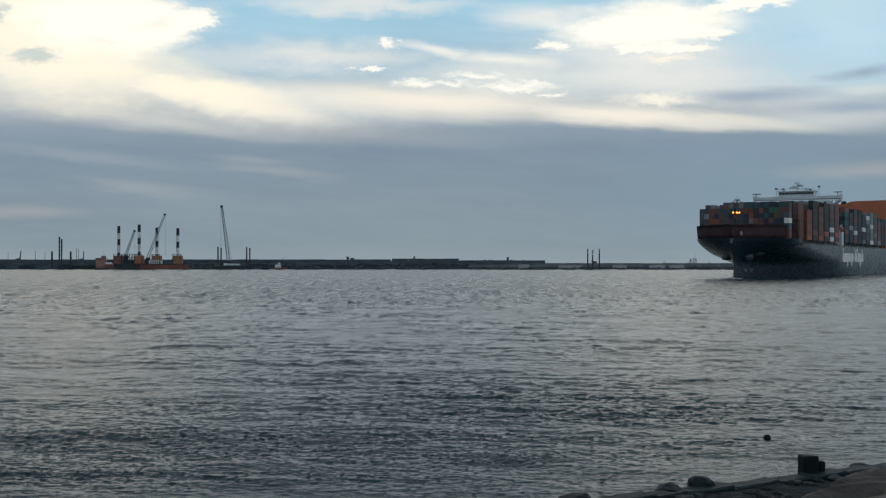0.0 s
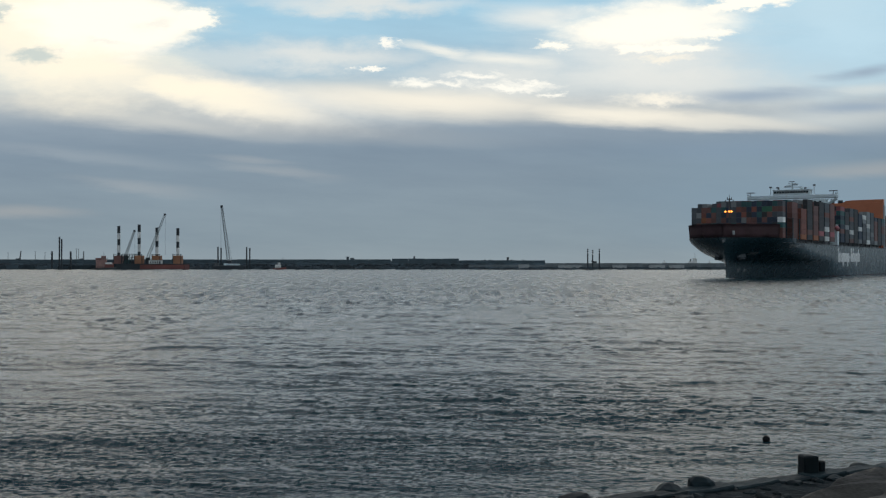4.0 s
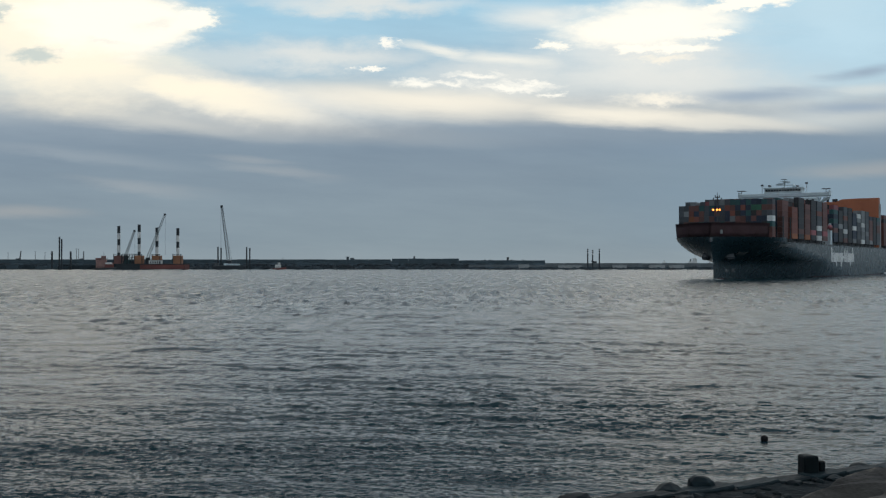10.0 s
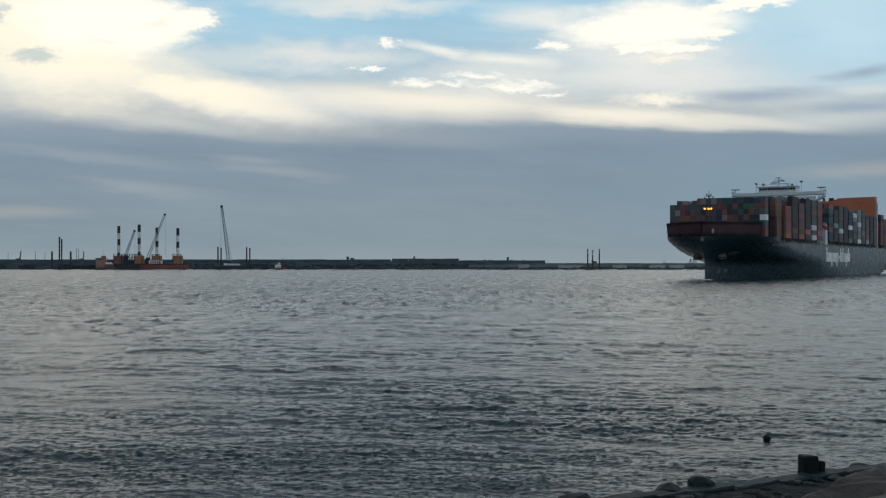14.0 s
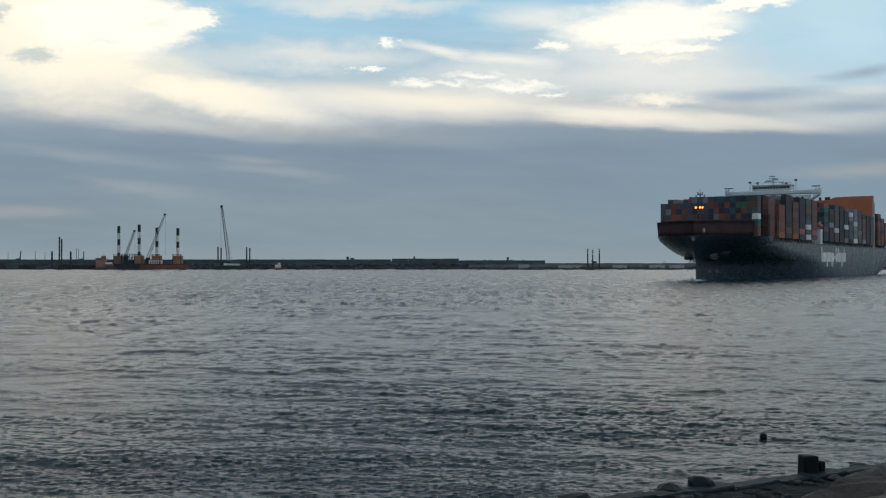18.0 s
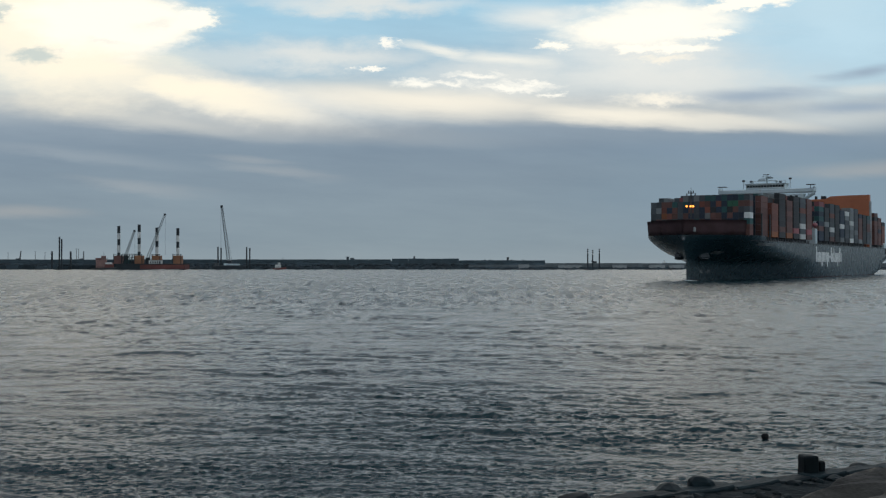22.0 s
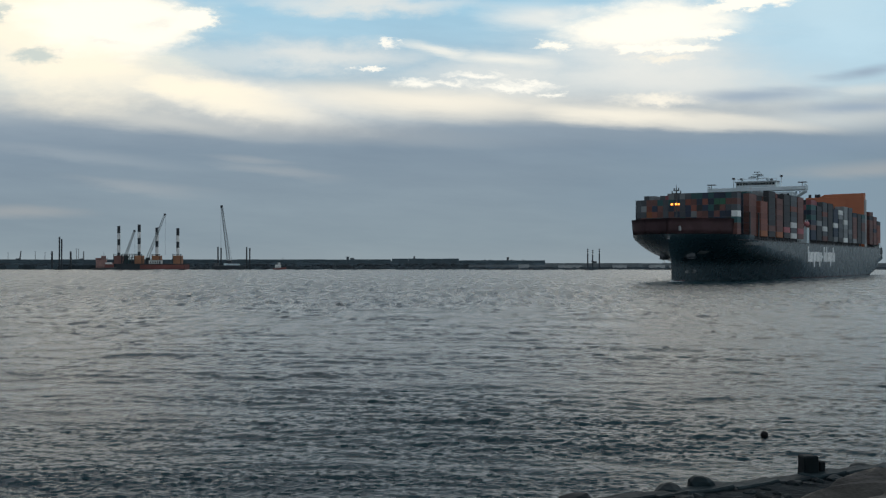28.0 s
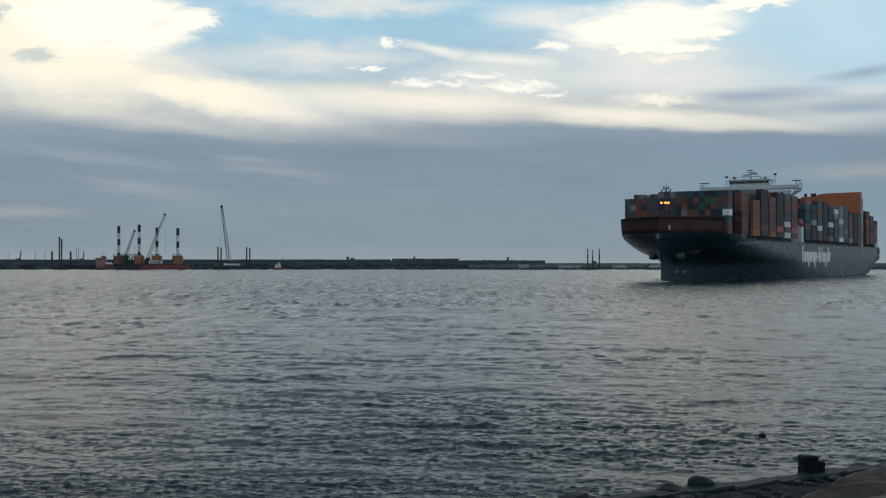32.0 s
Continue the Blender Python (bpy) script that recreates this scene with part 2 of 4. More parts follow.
FOAM = surface("sea_foam", (0.60, 0.64, 0.64), 0.8, vary=0.2, scale=2.0)
BOX = {k: surface("container_" + k, c, 0.55, vary=0.14, scale=0.4, dirt=tuple(x * 0.6 for x in c), spread=0.22) for k, c in {
    "brown": (0.145, 0.066, 0.056), "rust": (0.20, 0.070, 0.050), "orange": (0.30, 0.105, 0.042), "navy": (0.022, 0.035, 0.06),
    "teal": (0.03, 0.10, 0.10), "grey": (0.20, 0.215, 0.22), "slate": (0.075, 0.085, 0.095), "white": (0.66, 0.67, 0.65),
    "pink": (0.32, 0.10, 0.11), "green": (0.03, 0.11, 0.065), "black": (0.03, 0.032, 0.035)}.items()}
CONCRETE = surface("weathered_concrete", (0.060, 0.086, 0.102), 0.85, vary=0.3, scale=0.12, bump=0.1, dirt=(0.07, 0.07, 0.07))
RUBBLE = surface("dark_rubble", (0.030, 0.046, 0.056), 0.9, vary=0.5, scale=0.25, bump=0.3, spread=0.3)
QUAY = surface("pale_quay_concrete", (0.15, 0.17, 0.18), 0.85, vary=0.3, scale=0.12, bump=0.1, dirt=(0.07, 0.08, 0.085))
PALE = surface("pale_panel", (0.36, 0.37, 0.37), 0.8, vary=0.15, scale=0.2)
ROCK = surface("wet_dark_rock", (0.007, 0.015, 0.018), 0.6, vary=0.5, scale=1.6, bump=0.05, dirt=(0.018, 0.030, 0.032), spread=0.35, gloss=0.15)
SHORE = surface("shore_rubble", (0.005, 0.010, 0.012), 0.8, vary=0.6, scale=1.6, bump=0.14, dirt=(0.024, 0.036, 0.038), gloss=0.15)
# dirt is pale here: light on the ridges put into the blotches
BOULDER = surface("brown_boulder", (0.15, 0.14, 0.125), 0.85, vary=0.8, scale=1.6, bump=0.25, dirt=(0.40, 0.34, 0.27), gloss=0.3)
RIGDARK = surface("tarred_steel", (0.019, 0.026, 0.032), 0.6, vary=0.3, scale=0.3)
RIGWHITE = surface("faded_white_paint", (0.66, 0.66, 0.64), 0.6, vary=0.15, scale=0.3, dirt=(0.3, 0.26, 0.22))
RIGORANGE = surface("rusty_orange_paint", (0.30, 0.135, 0.07), 0.65, vary=0.2, scale=0.25, dirt=(0.2, 0.09, 0.04))
RIGRED = surface("faded_red_paint", (0.17, 0.055, 0.046), 0.65, vary=0.25, scale=0.25)
BOOM = surface("pale_boom_steel", (0.30, 0.33, 0.34), 0.6, vary=0.2, scale=0.4)
SALMON = surface("faded_salmon_paint", (0.30, 0.17, 0.15), 0.7, vary=0.25, scale=0.3, dirt=(0.16, 0.10, 0.09))
BUOY = surface("black_float", (0.008, 0.008, 0.009), 0.6, vary=0.2, scale=3.0, gloss=0.15)


# ---------------------------------------------------------------- building helpers
def thing(name, m, label, category, group="", kind=""):
    ob = new(name)
    ob.matrix_world = m
    return tagged(ob, label, category, group, kind)


def solid(name, bm, material, smooth_faces=False):
    me = bpy.data.meshes.new(name)
    bm.to_mesh(me)
    bm.free()
    me.materials.append(material)
    if smooth_faces:
        me.polygons.foreach_set("use_smooth", [True] * len(me.polygons))
    return new(name, me)


def part(name, bm, material, parent, label="", smooth_faces=False):
    ob = solid(name, bm, material, smooth_faces)
    ob.parent = parent
    return tagged(ob, label)


def box(bm, x0, x1, y0, y1, z0, z1, bevel=0.0):
    r = bmesh.ops.create_cube(bm, size=1.0)
    vs = r["verts"]
    for v in vs:
        v.co = (x0 + (v.co.x + 0.5) * (x1 - x0), y0 + (v.co.y + 0.5) * (y1 - y0), z0 + (v.co.z + 0.5) * (z1 - z0))
    if bevel:
        es = list({e for v in vs for e in v.link_edges})
        bmesh.ops.bevel(bm, geom=es, offset=bevel, segments=1, affect="EDGES")
    return bm


def boxed(*a, bevel=0.0):
    return box(bmesh.new(), *a, bevel=bevel)


def bar(bm, a, b, r, r2=None, sides=6):
    """A straight round bar from a to b."""
    a, b = Vector(a), Vector(b)
    turn = (b - a).to_track_quat("Z", "Y").to_matrix().to_4x4()
    m = Matrix.Translation((a + b) / 2) @ turn
    bmesh.ops.create_cone(bm, cap_ends=True, segments=sides, radius1=r, radius2=r if r2 is None else r2, depth=(b - a).length, matrix=m)
    return bm


def lattice(bm, a, b, w0, w1, r, bays):
    """A four-chord lattice boom that tapers from width w0 to w1."""
    a, b = Vector(a), Vector(b)
    turn = (b - a).to_track_quat("Z", "Y").to_matrix()

    def corner(i, k):
        f = i / bays
        w = (w0 + (w1 - w0) * f) / 2
        return a + (b - a) * f + turn @ Vector(((-w, w, w, -w)[k % 4], (-w, -w, w, w)[k % 4], 0))
    for k in range(4):
        bar(bm, corner(0, k), corner(bays, k), r, sides=4)
        for i in range(bays):
            bar(bm, corner(i, k), corner(i + 1, k + 1), r * 0.7, sides=3)
            bar(bm, corner(i, k), corner(i, k + 1), r * 0.7, sides=3)
    return bm


def stone(rx, ry, rz, seed, rough=0.25, cuts=2, flat=0.0):
    """A broken stone: a faceted, uneven lump."""
    bm = bmesh.new()
    bmesh.ops.create_icosphere(bm, subdivisions=cuts, radius=1.0)
    off = Vector((seed * 3.7, seed * 1.3, seed * 2.1))
    for v in bm.verts:
        n = v.co.normalized()
        k = 1 + rough * noise.noise(n * 1.3 + off) * 2 + rough * 0.5 * noise.noise(n * 3.5 + off) + rough * (0.6 * noise.noise(n * 7 + off) + 0.25 * noise.noise(n * 19 + off)) * (cuts > 3)
        c = n * k
        if flat:
            c = Vector([max(-flat, min(flat, x)) for x in c])
        v.co = (c.x * rx, c.y * ry, c.z * rz)
    return bm


# ---------------------------------------------------------------- sea, one sheet out to the horizon
SEA = {}
WAVE_LENGTH = [0.16, 0.3, 0.6, 1.2, 2.5, 5.0, 24.0]
WAVE_STEEP = [0.068, 0.062, 0.031, 0.018, 0.014, 0.009, 0.003]
LEAN = 1.2


def build_sea():
    cols = 1150
    fine = np.linspace(radians(-24), radians(24), cols)
    ang = np.concatenate([fine, np.linspace(radians(26), radians(334), 90)])
    rad = np.concatenate([np.linspace(2, 32, 16), 1.0 / np.linspace(1 / 33.0, 1 / 1300.0, 900), np.geomspace(1360, 6200, 40)])
    A, R = np.meshgrid(ang, rad)
    X, Y = np.sin(A) * R, np.cos(A) * R
    step = np.maximum(np.gradient(rad), rad * 0.0011)[:, None] * np.ones_like(X)
    rng = np.random.default_rng(7)
    # wind patches: rougher and smoother water, from a few metres to tens of metres across
    patch = np.zeros_like(X)
    for k in range(18):
        lam, th = 5.0 * 14.0 ** (k / 17.0), radians(-90) + rng.normal(0, 0.7)
        patch += np.sin(2 * np.pi / lam * (0.55 * X * np.cos(th) + Y * np.sin(th)) + rng.uniform(0, 6.28))
    gust = np.exp(0.20 * patch / patch.std())
    # calmer close under the shore
    gust = gust * np.clip(0.44 + 0.03 * ((X - 3.6) * -0.569 + (Y - 34.7) * 0.822), 0.44, 1.0)
    Z, L = np.zeros_like(X), np.zeros_like(X)
    count = 128
    for k in range(count):
        lam = 0.16 * (24.0 / 0.16) ** (k / (count - 1.0))
        th = radians(-97) + rng.normal(0, 0.55 if lam < 3 else 0.42)
        steep = float(np.interp(lam, WAVE_LENGTH, WAVE_STEEP))
        amp = steep * lam / (2 * math.pi)
        f = np.clip((lam / step - 1.1) / 1.6, 0, 1)
        near = f[:, 0] > 0
        w = 2 * np.pi / lam * (X[near] * np.cos(th) + Y[near] * np.sin(th)) + rng.uniform(0, 6.28)
        h = amp * f[near] * (gust[near] if lam < 6 else 1.0) * (np.sin(w) - 0.3 * np.sin(2 * w))
        Z[near] += h
        if lam < 5:
            L[near] += h
    # short broken chop far out, coarser with distance like the sheet itself
    chop = np.zeros_like(X)
    for reach, share in ((4, 0.9), (11, 0.8)):
        c = rng.normal(0, 1, X.shape)
        c = sum(np.roll(c, s, 1) * (1 - abs(s) / (reach + 1.0)) for s in range(-reach, reach + 1))
        c = c + 0.6 * np.roll(c, 1, 0)
        chop += share * (c - c.mean()) / c.std()
    h = (0.036 + 0.030 * np.clip((R - 190) / 160, 0, 1)) * np.minimum(step, 2.2) * gust * chop * np.clip((R - 45) / 70, 0, 1)
    Z += h + 0.08
    L += h
    # crests lean towards the shore: steep fronts, gentle backs
    Y = Y - LEAN * L
    Z[:, cols:] *= 0.3
    SEA.update(rad=rad, ang=fine, z=Z)
    n, m = X.shape
    co = np.stack([X, Y, Z], -1).reshape(-1, 3).astype(np.float32)
    i, j = np.meshgrid(np.arange(n - 1), np.arange(m), indexing="ij")
    j2 = (j + 1) % m
    quads = np.stack([i * m + j, (i + 1) * m + j, (i + 1) * m + j2, i * m + j2], -1).reshape(-1, 4)
    me = bpy.data.meshes.new("water")
    me.vertices.add(len(co))
    me.vertices.foreach_set("co", co.ravel())
    me.loops.add(quads.size)
    me.loops.foreach_set("vertex_index", quads.ravel().astype(np.int32))
    me.polygons.add(len(quads))
    me.polygons.foreach_set("loop_start", np.arange(0, quads.size, 4, dtype=np.int32))
    me.polygons.foreach_set("use_smooth", np.ones(len(quads), dtype=bool))
    me.update(calc_edges=True)
    me.materials.append(WATER)
    return tagged(new("water", me), "rippled blue-grey harbour water under a cloudy sky", "water", kind="structure")


water = build_sea()


# ---------------------------------------------------------------- shore below the camera
def along(x, y):
    """Distance seaward of the shore's edge, and distance along it."""
    return (x - 3.6) * -0.569 + (y - 34.7) * 0.822, (x - 3.6) * 0.822 + (y - 34.7) * 0.569


def shore_height(x, y):
    d, s = along(x, y)
    crest = 0.80 - 0.026 * max(-20, min(40, s))
    if d > 0:
        return max(-4.0, crest - 0.9 * d)
    if d > -9:
        return crest + 0.01 * d
    if d > -22:
        return crest - 0.09 + (6.2 - crest + 0.09) * ((-9 - d) / 13) ** 1.5
    return 6.2


def build_shore():
    bm = bmesh.new()
    ds = [6, 4, 2.5, 1.5, 0.8, 0.3, 0, -0.5, -1.2, -2, -3, -4.5, -6, -8, -10, -12, -14, -16, -18, -20, -22, -24, -30, -60, -300, -5000]
    ss = [-5000, -600, -120, -60, -30] + [-20 + 0.35 * i for i in range(144)] + [34, 45, 70, 150, 600, 5000]
    rows = []
    for s in ss:
        row = []
        for d in ds:
            x, y = 3.6 - 0.569 * d + 0.822 * s, 34.7 + 0.822 * d + 0.569 * s
            near = abs(s) < 40 and -21 < d < 5
            k = noise.noise(Vector((x * 0.8, y * 0.8, 0.3))) * 0.05 + noise.noise(Vector((x * 2.3, y * 2.3, 4.0))) * 0.07
            row.append(bm.verts.new((x, y, shore_height(x, y) + (k if near else 0))))
        rows.append(row)
    for a, b in zip(rows, rows[1:]):
        for i in range(len(ds) - 1):
            bm.faces.new((a[i], b[i], b[i + 1], a[i + 1]))
    bmesh.ops.recalc_face_normals(bm, faces=bm.faces)
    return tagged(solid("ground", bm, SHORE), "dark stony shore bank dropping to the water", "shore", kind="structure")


ground = build_shore()


# ---------------------------------------------------------------- breakwater and quay on the far side
def mound(name, x0, x1, y, depth, top, label, category, seed, material, base=-3.0, rough=0.5, step=9.0):
    """A long rubble mound with a ragged crest."""
    bm = bmesh.new()
    n = max(4, int((x1 - x0) / step))
    rows = []
    for i in range(n + 1):
        x = x0 + (x1 - x0) * i / n
        r = [noise.noise(Vector((i * 0.7, k * 3.1, seed))) * rough for k in range(4)]
        prof = [(0, base), (0.0, 0.8 + r[0]), (0.25, top * 0.62 + r[1]), (0.45, top + r[2] * 0.5), (0.7, top + r[3] * 0.4), (1, base)]
        rows.append([bm.verts.new((x, y + depth * f, z)) for f, z in prof])
    for a, b in zip(rows, rows[1:]):
        for i in range(5):
            bm.faces.new((a[i], b[i], b[i + 1], a[i + 1]))
    for e in (rows[0], rows[-1]):
        bm.faces.new(e)
    bmesh.ops.recalc_face_normals(bm, faces=bm.faces)
    return tagged(solid(name, bm, material), label, category, kind="structure")


FAR = 1370.0
mound("breakwater", -1500, 122.37, FAR + 12, 34, 10.35, "long dark rubble breakwater across the harbour mouth", "breakwater", 1.0, RUBBLE, rough=0.5)
mound("breakwater", -1500, 29.26, FAR, 14, 3.2, "low dark rubble toe along the breakwater", "breakwater", 2.0, RUBBLE, rough=0.8, step=5)


def parapet(x0, x1, y, z0, z1, seg, label, material=CONCRETE):
    """A concrete crown wall cast in lengths, with open joints."""
    w = thing("crown_wall", pose(0, 0, 0), label, "wall", kind="structure")
    n = max(1, int((x1 - x0) / seg))
    me = None
    for i in range(n):
        if me is None:
            o = part("panel", boxed(0, (x1 - x0) / n - 0.25, 0, 2.5, z0, z1, bevel=0.15), material, w)
            me = o.data
        else:
            o = new("panel", me)
            o.parent = w
        o.location = (x0 + (x1 - x0) * i / n, y, 0.12 * math.sin(i * 2.3))
    return w


parapet(-1480, -62.51, FAR + 22, 3.0, 11.72, 26, "long grey concrete crown wall on the breakwater")
parapet(-61.18, 19.29, FAR + 22, 3.0, 12.73, 20, "higher grey concrete crown wall on the breakwater")
parapet(19.95, 122.37, FAR + 22, 3.0, 10.70, 26, "grey concrete crown wall on the breakwater")
NEARQ = 1318.0
mound("breakwater", 28.15, 1700, NEARQ, 18, 3.0, "low dark rubble arm in front of the quay wall", "breakwater", 3.0, RUBBLE, rough=0.6, step=5)
parapet(116.44, 1690, NEARQ + 9, 1.0, 7.36, 22, "low grey concrete quay wall", QUAY)
parapet(29.43, 116.44, NEARQ + 9, 1.0, 5.42, 22, "low grey concrete quay wall", QUAY)


def hut(x, y, w, d, z, h, material, label, roof=True):
    t = thing("hut", pose(x, y, z), label, "hut")
    part("wall", boxed(-w / 2, w / 2, -d / 2, d / 2, 0, h, bevel=0.1), material, t)
    if roof:
        part("roof", boxed(-w / 2 - 0.3, w / 2 + 0.3, -d / 2 - 0.3, d / 2 + 0.3, h, h + 0.35), STEEL, t)
    part("door", boxed(-0.5, 0.5, -d / 2 - 0.06, -d / 2 - 0.01, 0, min(2.1, h * 0.8)), STEEL, t)
    return t


def boulders(x0, x1, y, depth, z, size, count, seed, label):
    """Tipped armour stones along a toe, too many to count."""
    g = np.random.default_rng(seed)
    bm = bmesh.new()
    bmesh.ops.create_icosphere(bm, subdivisions=1, radius=1.0)
    base = np.array([v.co[:] for v in bm.verts])
    tris = np.array([[v.index for v in f.verts] for f in bm.faces])
    bm.free()
    c = np.stack([g.uniform(x0, x1, count), y + g.uniform(-0.2, 1, count) * depth, np.zeros(count)], -1)
    f = (c[:, 1] - y) / depth
    c[:, 2] = 0.2 + np.clip(f, 0, 1) * z + g.normal(0, 0.3, count)
    k = size * g.uniform(0.55, 1.25, (count, 1, 1)) * g.uniform(0.7, 1.3, (count, 1, 3)) * np.array([1.3, 1.0, 0.8])
    v = c[:, None] + base[None] * k * g.uniform(0.8, 1.2, (count, len(base), 1))
    me = bpy.data.meshes.new("armour_stones")
    me.from_pydata(v.reshape(-1, 3).tolist(), [], (np.arange(count)[:, None, None] * len(base) + tris[None]).reshape(-1, 3).tolist())
    me.materials.append(RUBBLE)
    return tagged(new("armour_stones", me), label, "stones", kind="stuff")


boulders(-560, 30, FAR - 2, 16, 5.5, 1.9, 1700, 5, "dark tipped armour stones along the breakwater's foot")
boulders(28, 430, NEARQ - 1, 8, 2.2, 1.3, 700, 6, "dark tipped armour stones below the quay wall")

# pale slabs set against the quay and small cabins on the crest
for x0, x1, ya, yb in ((918, 937, 468.5, 475), (989, 1030, 470, 475), (1085, 1110, 470, 474.5), (1150, 1178, 469.5, 475), (1186, 1212, 469.5, 475)):
    k = NEARQ / 2060.0
    t = thing("concrete_block", pose((x0 + x1 - 1568) / 2 * k, NEARQ + 3.5, 0.6), "pale concrete block standing at the quay's edge", "concrete block", "blocks on the quay")
    part("slab", boxed(-(x1 - x0) / 2 * k, (x1 - x0) / 2 * k, 0, 5, -1.0, 7.4 + (465 - ya) * k, bevel=0.2), PALE, t)
hut(-114.03, FAR + 24, 3.0, 2.0, 11.72, 3.0, CONCRETE, "small grey cabin on the breakwater wall")
hut(-108.64, FAR + 24, 5.0, 2.0, 11.72, 1.4, CONCRETE, "low grey cabin on the breakwater wall")
hut(-34.41, FAR + 24, 2.0, 2.0, 12.73, 2.2, CONCRETE, "small grey cabin on the breakwater wall")
hut(77.60, FAR + 24, 2.6, 2.0, 10.70, 3.4, STEEL, "small dark cabin on the breakwater wall")
for x in (858, 868, 905, 926):
    hut(-784 * 0.6748 + x * 0.6748, FAR + 24, 2.4, 2.0, 10.70, 0.8, STEEL, "low dark box on the breakwater wall", roof=False)


def pile(x, y, z0, z1, r, label, group, bands=False, tip=False):
    t = thing("mooring_pile", pose(x, y, 0), label, "pile", group)
    part("shaft", bar(bmesh.new(), (0, 0, z0), (0, 0, z1), r, sides=10), RIGDARK, t)
    part("cap", bar(bmesh.new(), (0, 0, z1), (0, 0, z1 + 0.5), r * 1.15, sides=10), RIGDARK, t)
    if tip:
        for a, b in ((1.6, 0.7), (4.6, 3.4)):
            part("pale_band", bar(bmesh.new(), (0, 0, z1 - a), (0, 0, z1 - b), r * 1.06, sides=10), RIGWHITE, t, "faded white band")
    if bands:
        for k in range(3):
            z = z1 - 2.5 - k * 4.5
            part("band", bar(bmesh.new(), (0, 0, z - 0.6), (0, 0, z + 0.6), r * 1.3, sides=10), RIGDARK, t)
    return t


K = 1340.0 / 2060.0
for x, top, r in ((105.5, 420, 0.85), (109.5, 424, 0.85)):
    pile((x - 784) * K, 1340, -4, 8 + (465 - top) * K, r, "tall dark steel pile standing off the breakwater", "piles off the breakwater")
for x, top in ((92.5, 446), (125.5, 446)):
    pile((x - 784) * K, 1340, -4, 8 + (465 - top) * K, 0.95, "dark banded steel pile standing off the breakwater", "piles off the breakwater", True)
for x, top in ((384.5, 438), (390.0, 440), (435.5, 438), (441.0, 440)):
    pile((x - 784) * K, 1345, -4, 8 + (465 - top) * K, 0.8, "dark steel spud pile beside the crane barge", "spud piles")
for x, top in ((1033.5, 442), (1042.0, 444), (1053.5, 442)):
    pile((x - 784) * K, 1306, -4, 8 + (465 - top) * K, 0.75, "slim dark steel pile with faded white bands off the quay", "piles off the quay", tip=True)
for x, top in ((12.5, 447), (61, 446), (78, 447), (134, 441), (137.5, 441), (500, 457)):
    t = thing("lamp_mast", pose((x - 784) * 0.6748, FAR + 24, 9.0), "thin grey mast on the breakwater", "mast", "masts on the breakwater")
    h = 8 + (465 - top) * 0.6748 - 9.0
    part("pole", bar(bmesh.new(), (0, 0, 0), (0, 0, h), 0.35, 0.2, sides=6), STEEL, t)
    part("head", boxed(-0.7, 0.7, -0.3, 0.3, h, h + 0.35), STEEL, t)


def small_crane(x, y, z, tips, label):
    """A little crawler crane: tracks, house and lattice boom."""
    t = thing("crawler_crane", pose(x, y, z), label, "crane")
    part("track", boxed(-2.6, 2.6, -2.2, -1.3, 0, 1.0, bevel=0.3), RIGDARK, t)
    part("track", boxed(-2.6, 2.6, 1.3, 2.2, 0, 1.0, bevel=0.3), RIGDARK, t)
    part("house", boxed(-2.8, 2.2, -1.5, 1.5, 1.1, 3.3, bevel=0.2), RIGDARK, t)
    part("boom", lattice(bmesh.new(), (1.5, 0, 2.0), tips, 1.1, 0.6, 0.16, 12), STEEL, t)
    return t


small_crane((30 - 784) * 0.6748, FAR + 26, 9.6, (3.0, 0, 12.5), "small dark crane with a raised boom on the breakwater")
small_crane((143 - 784) * 0.6748, FAR + 26, 9.6, (2.0, 0, 12.0), "small dark crane with a steep boom on the breakwater")
small_crane((1055 - 784) * 0.64, NEARQ + 14, 6.2, (-4.0, 0, 3.6), "small dark excavator with a low arm on the quay")


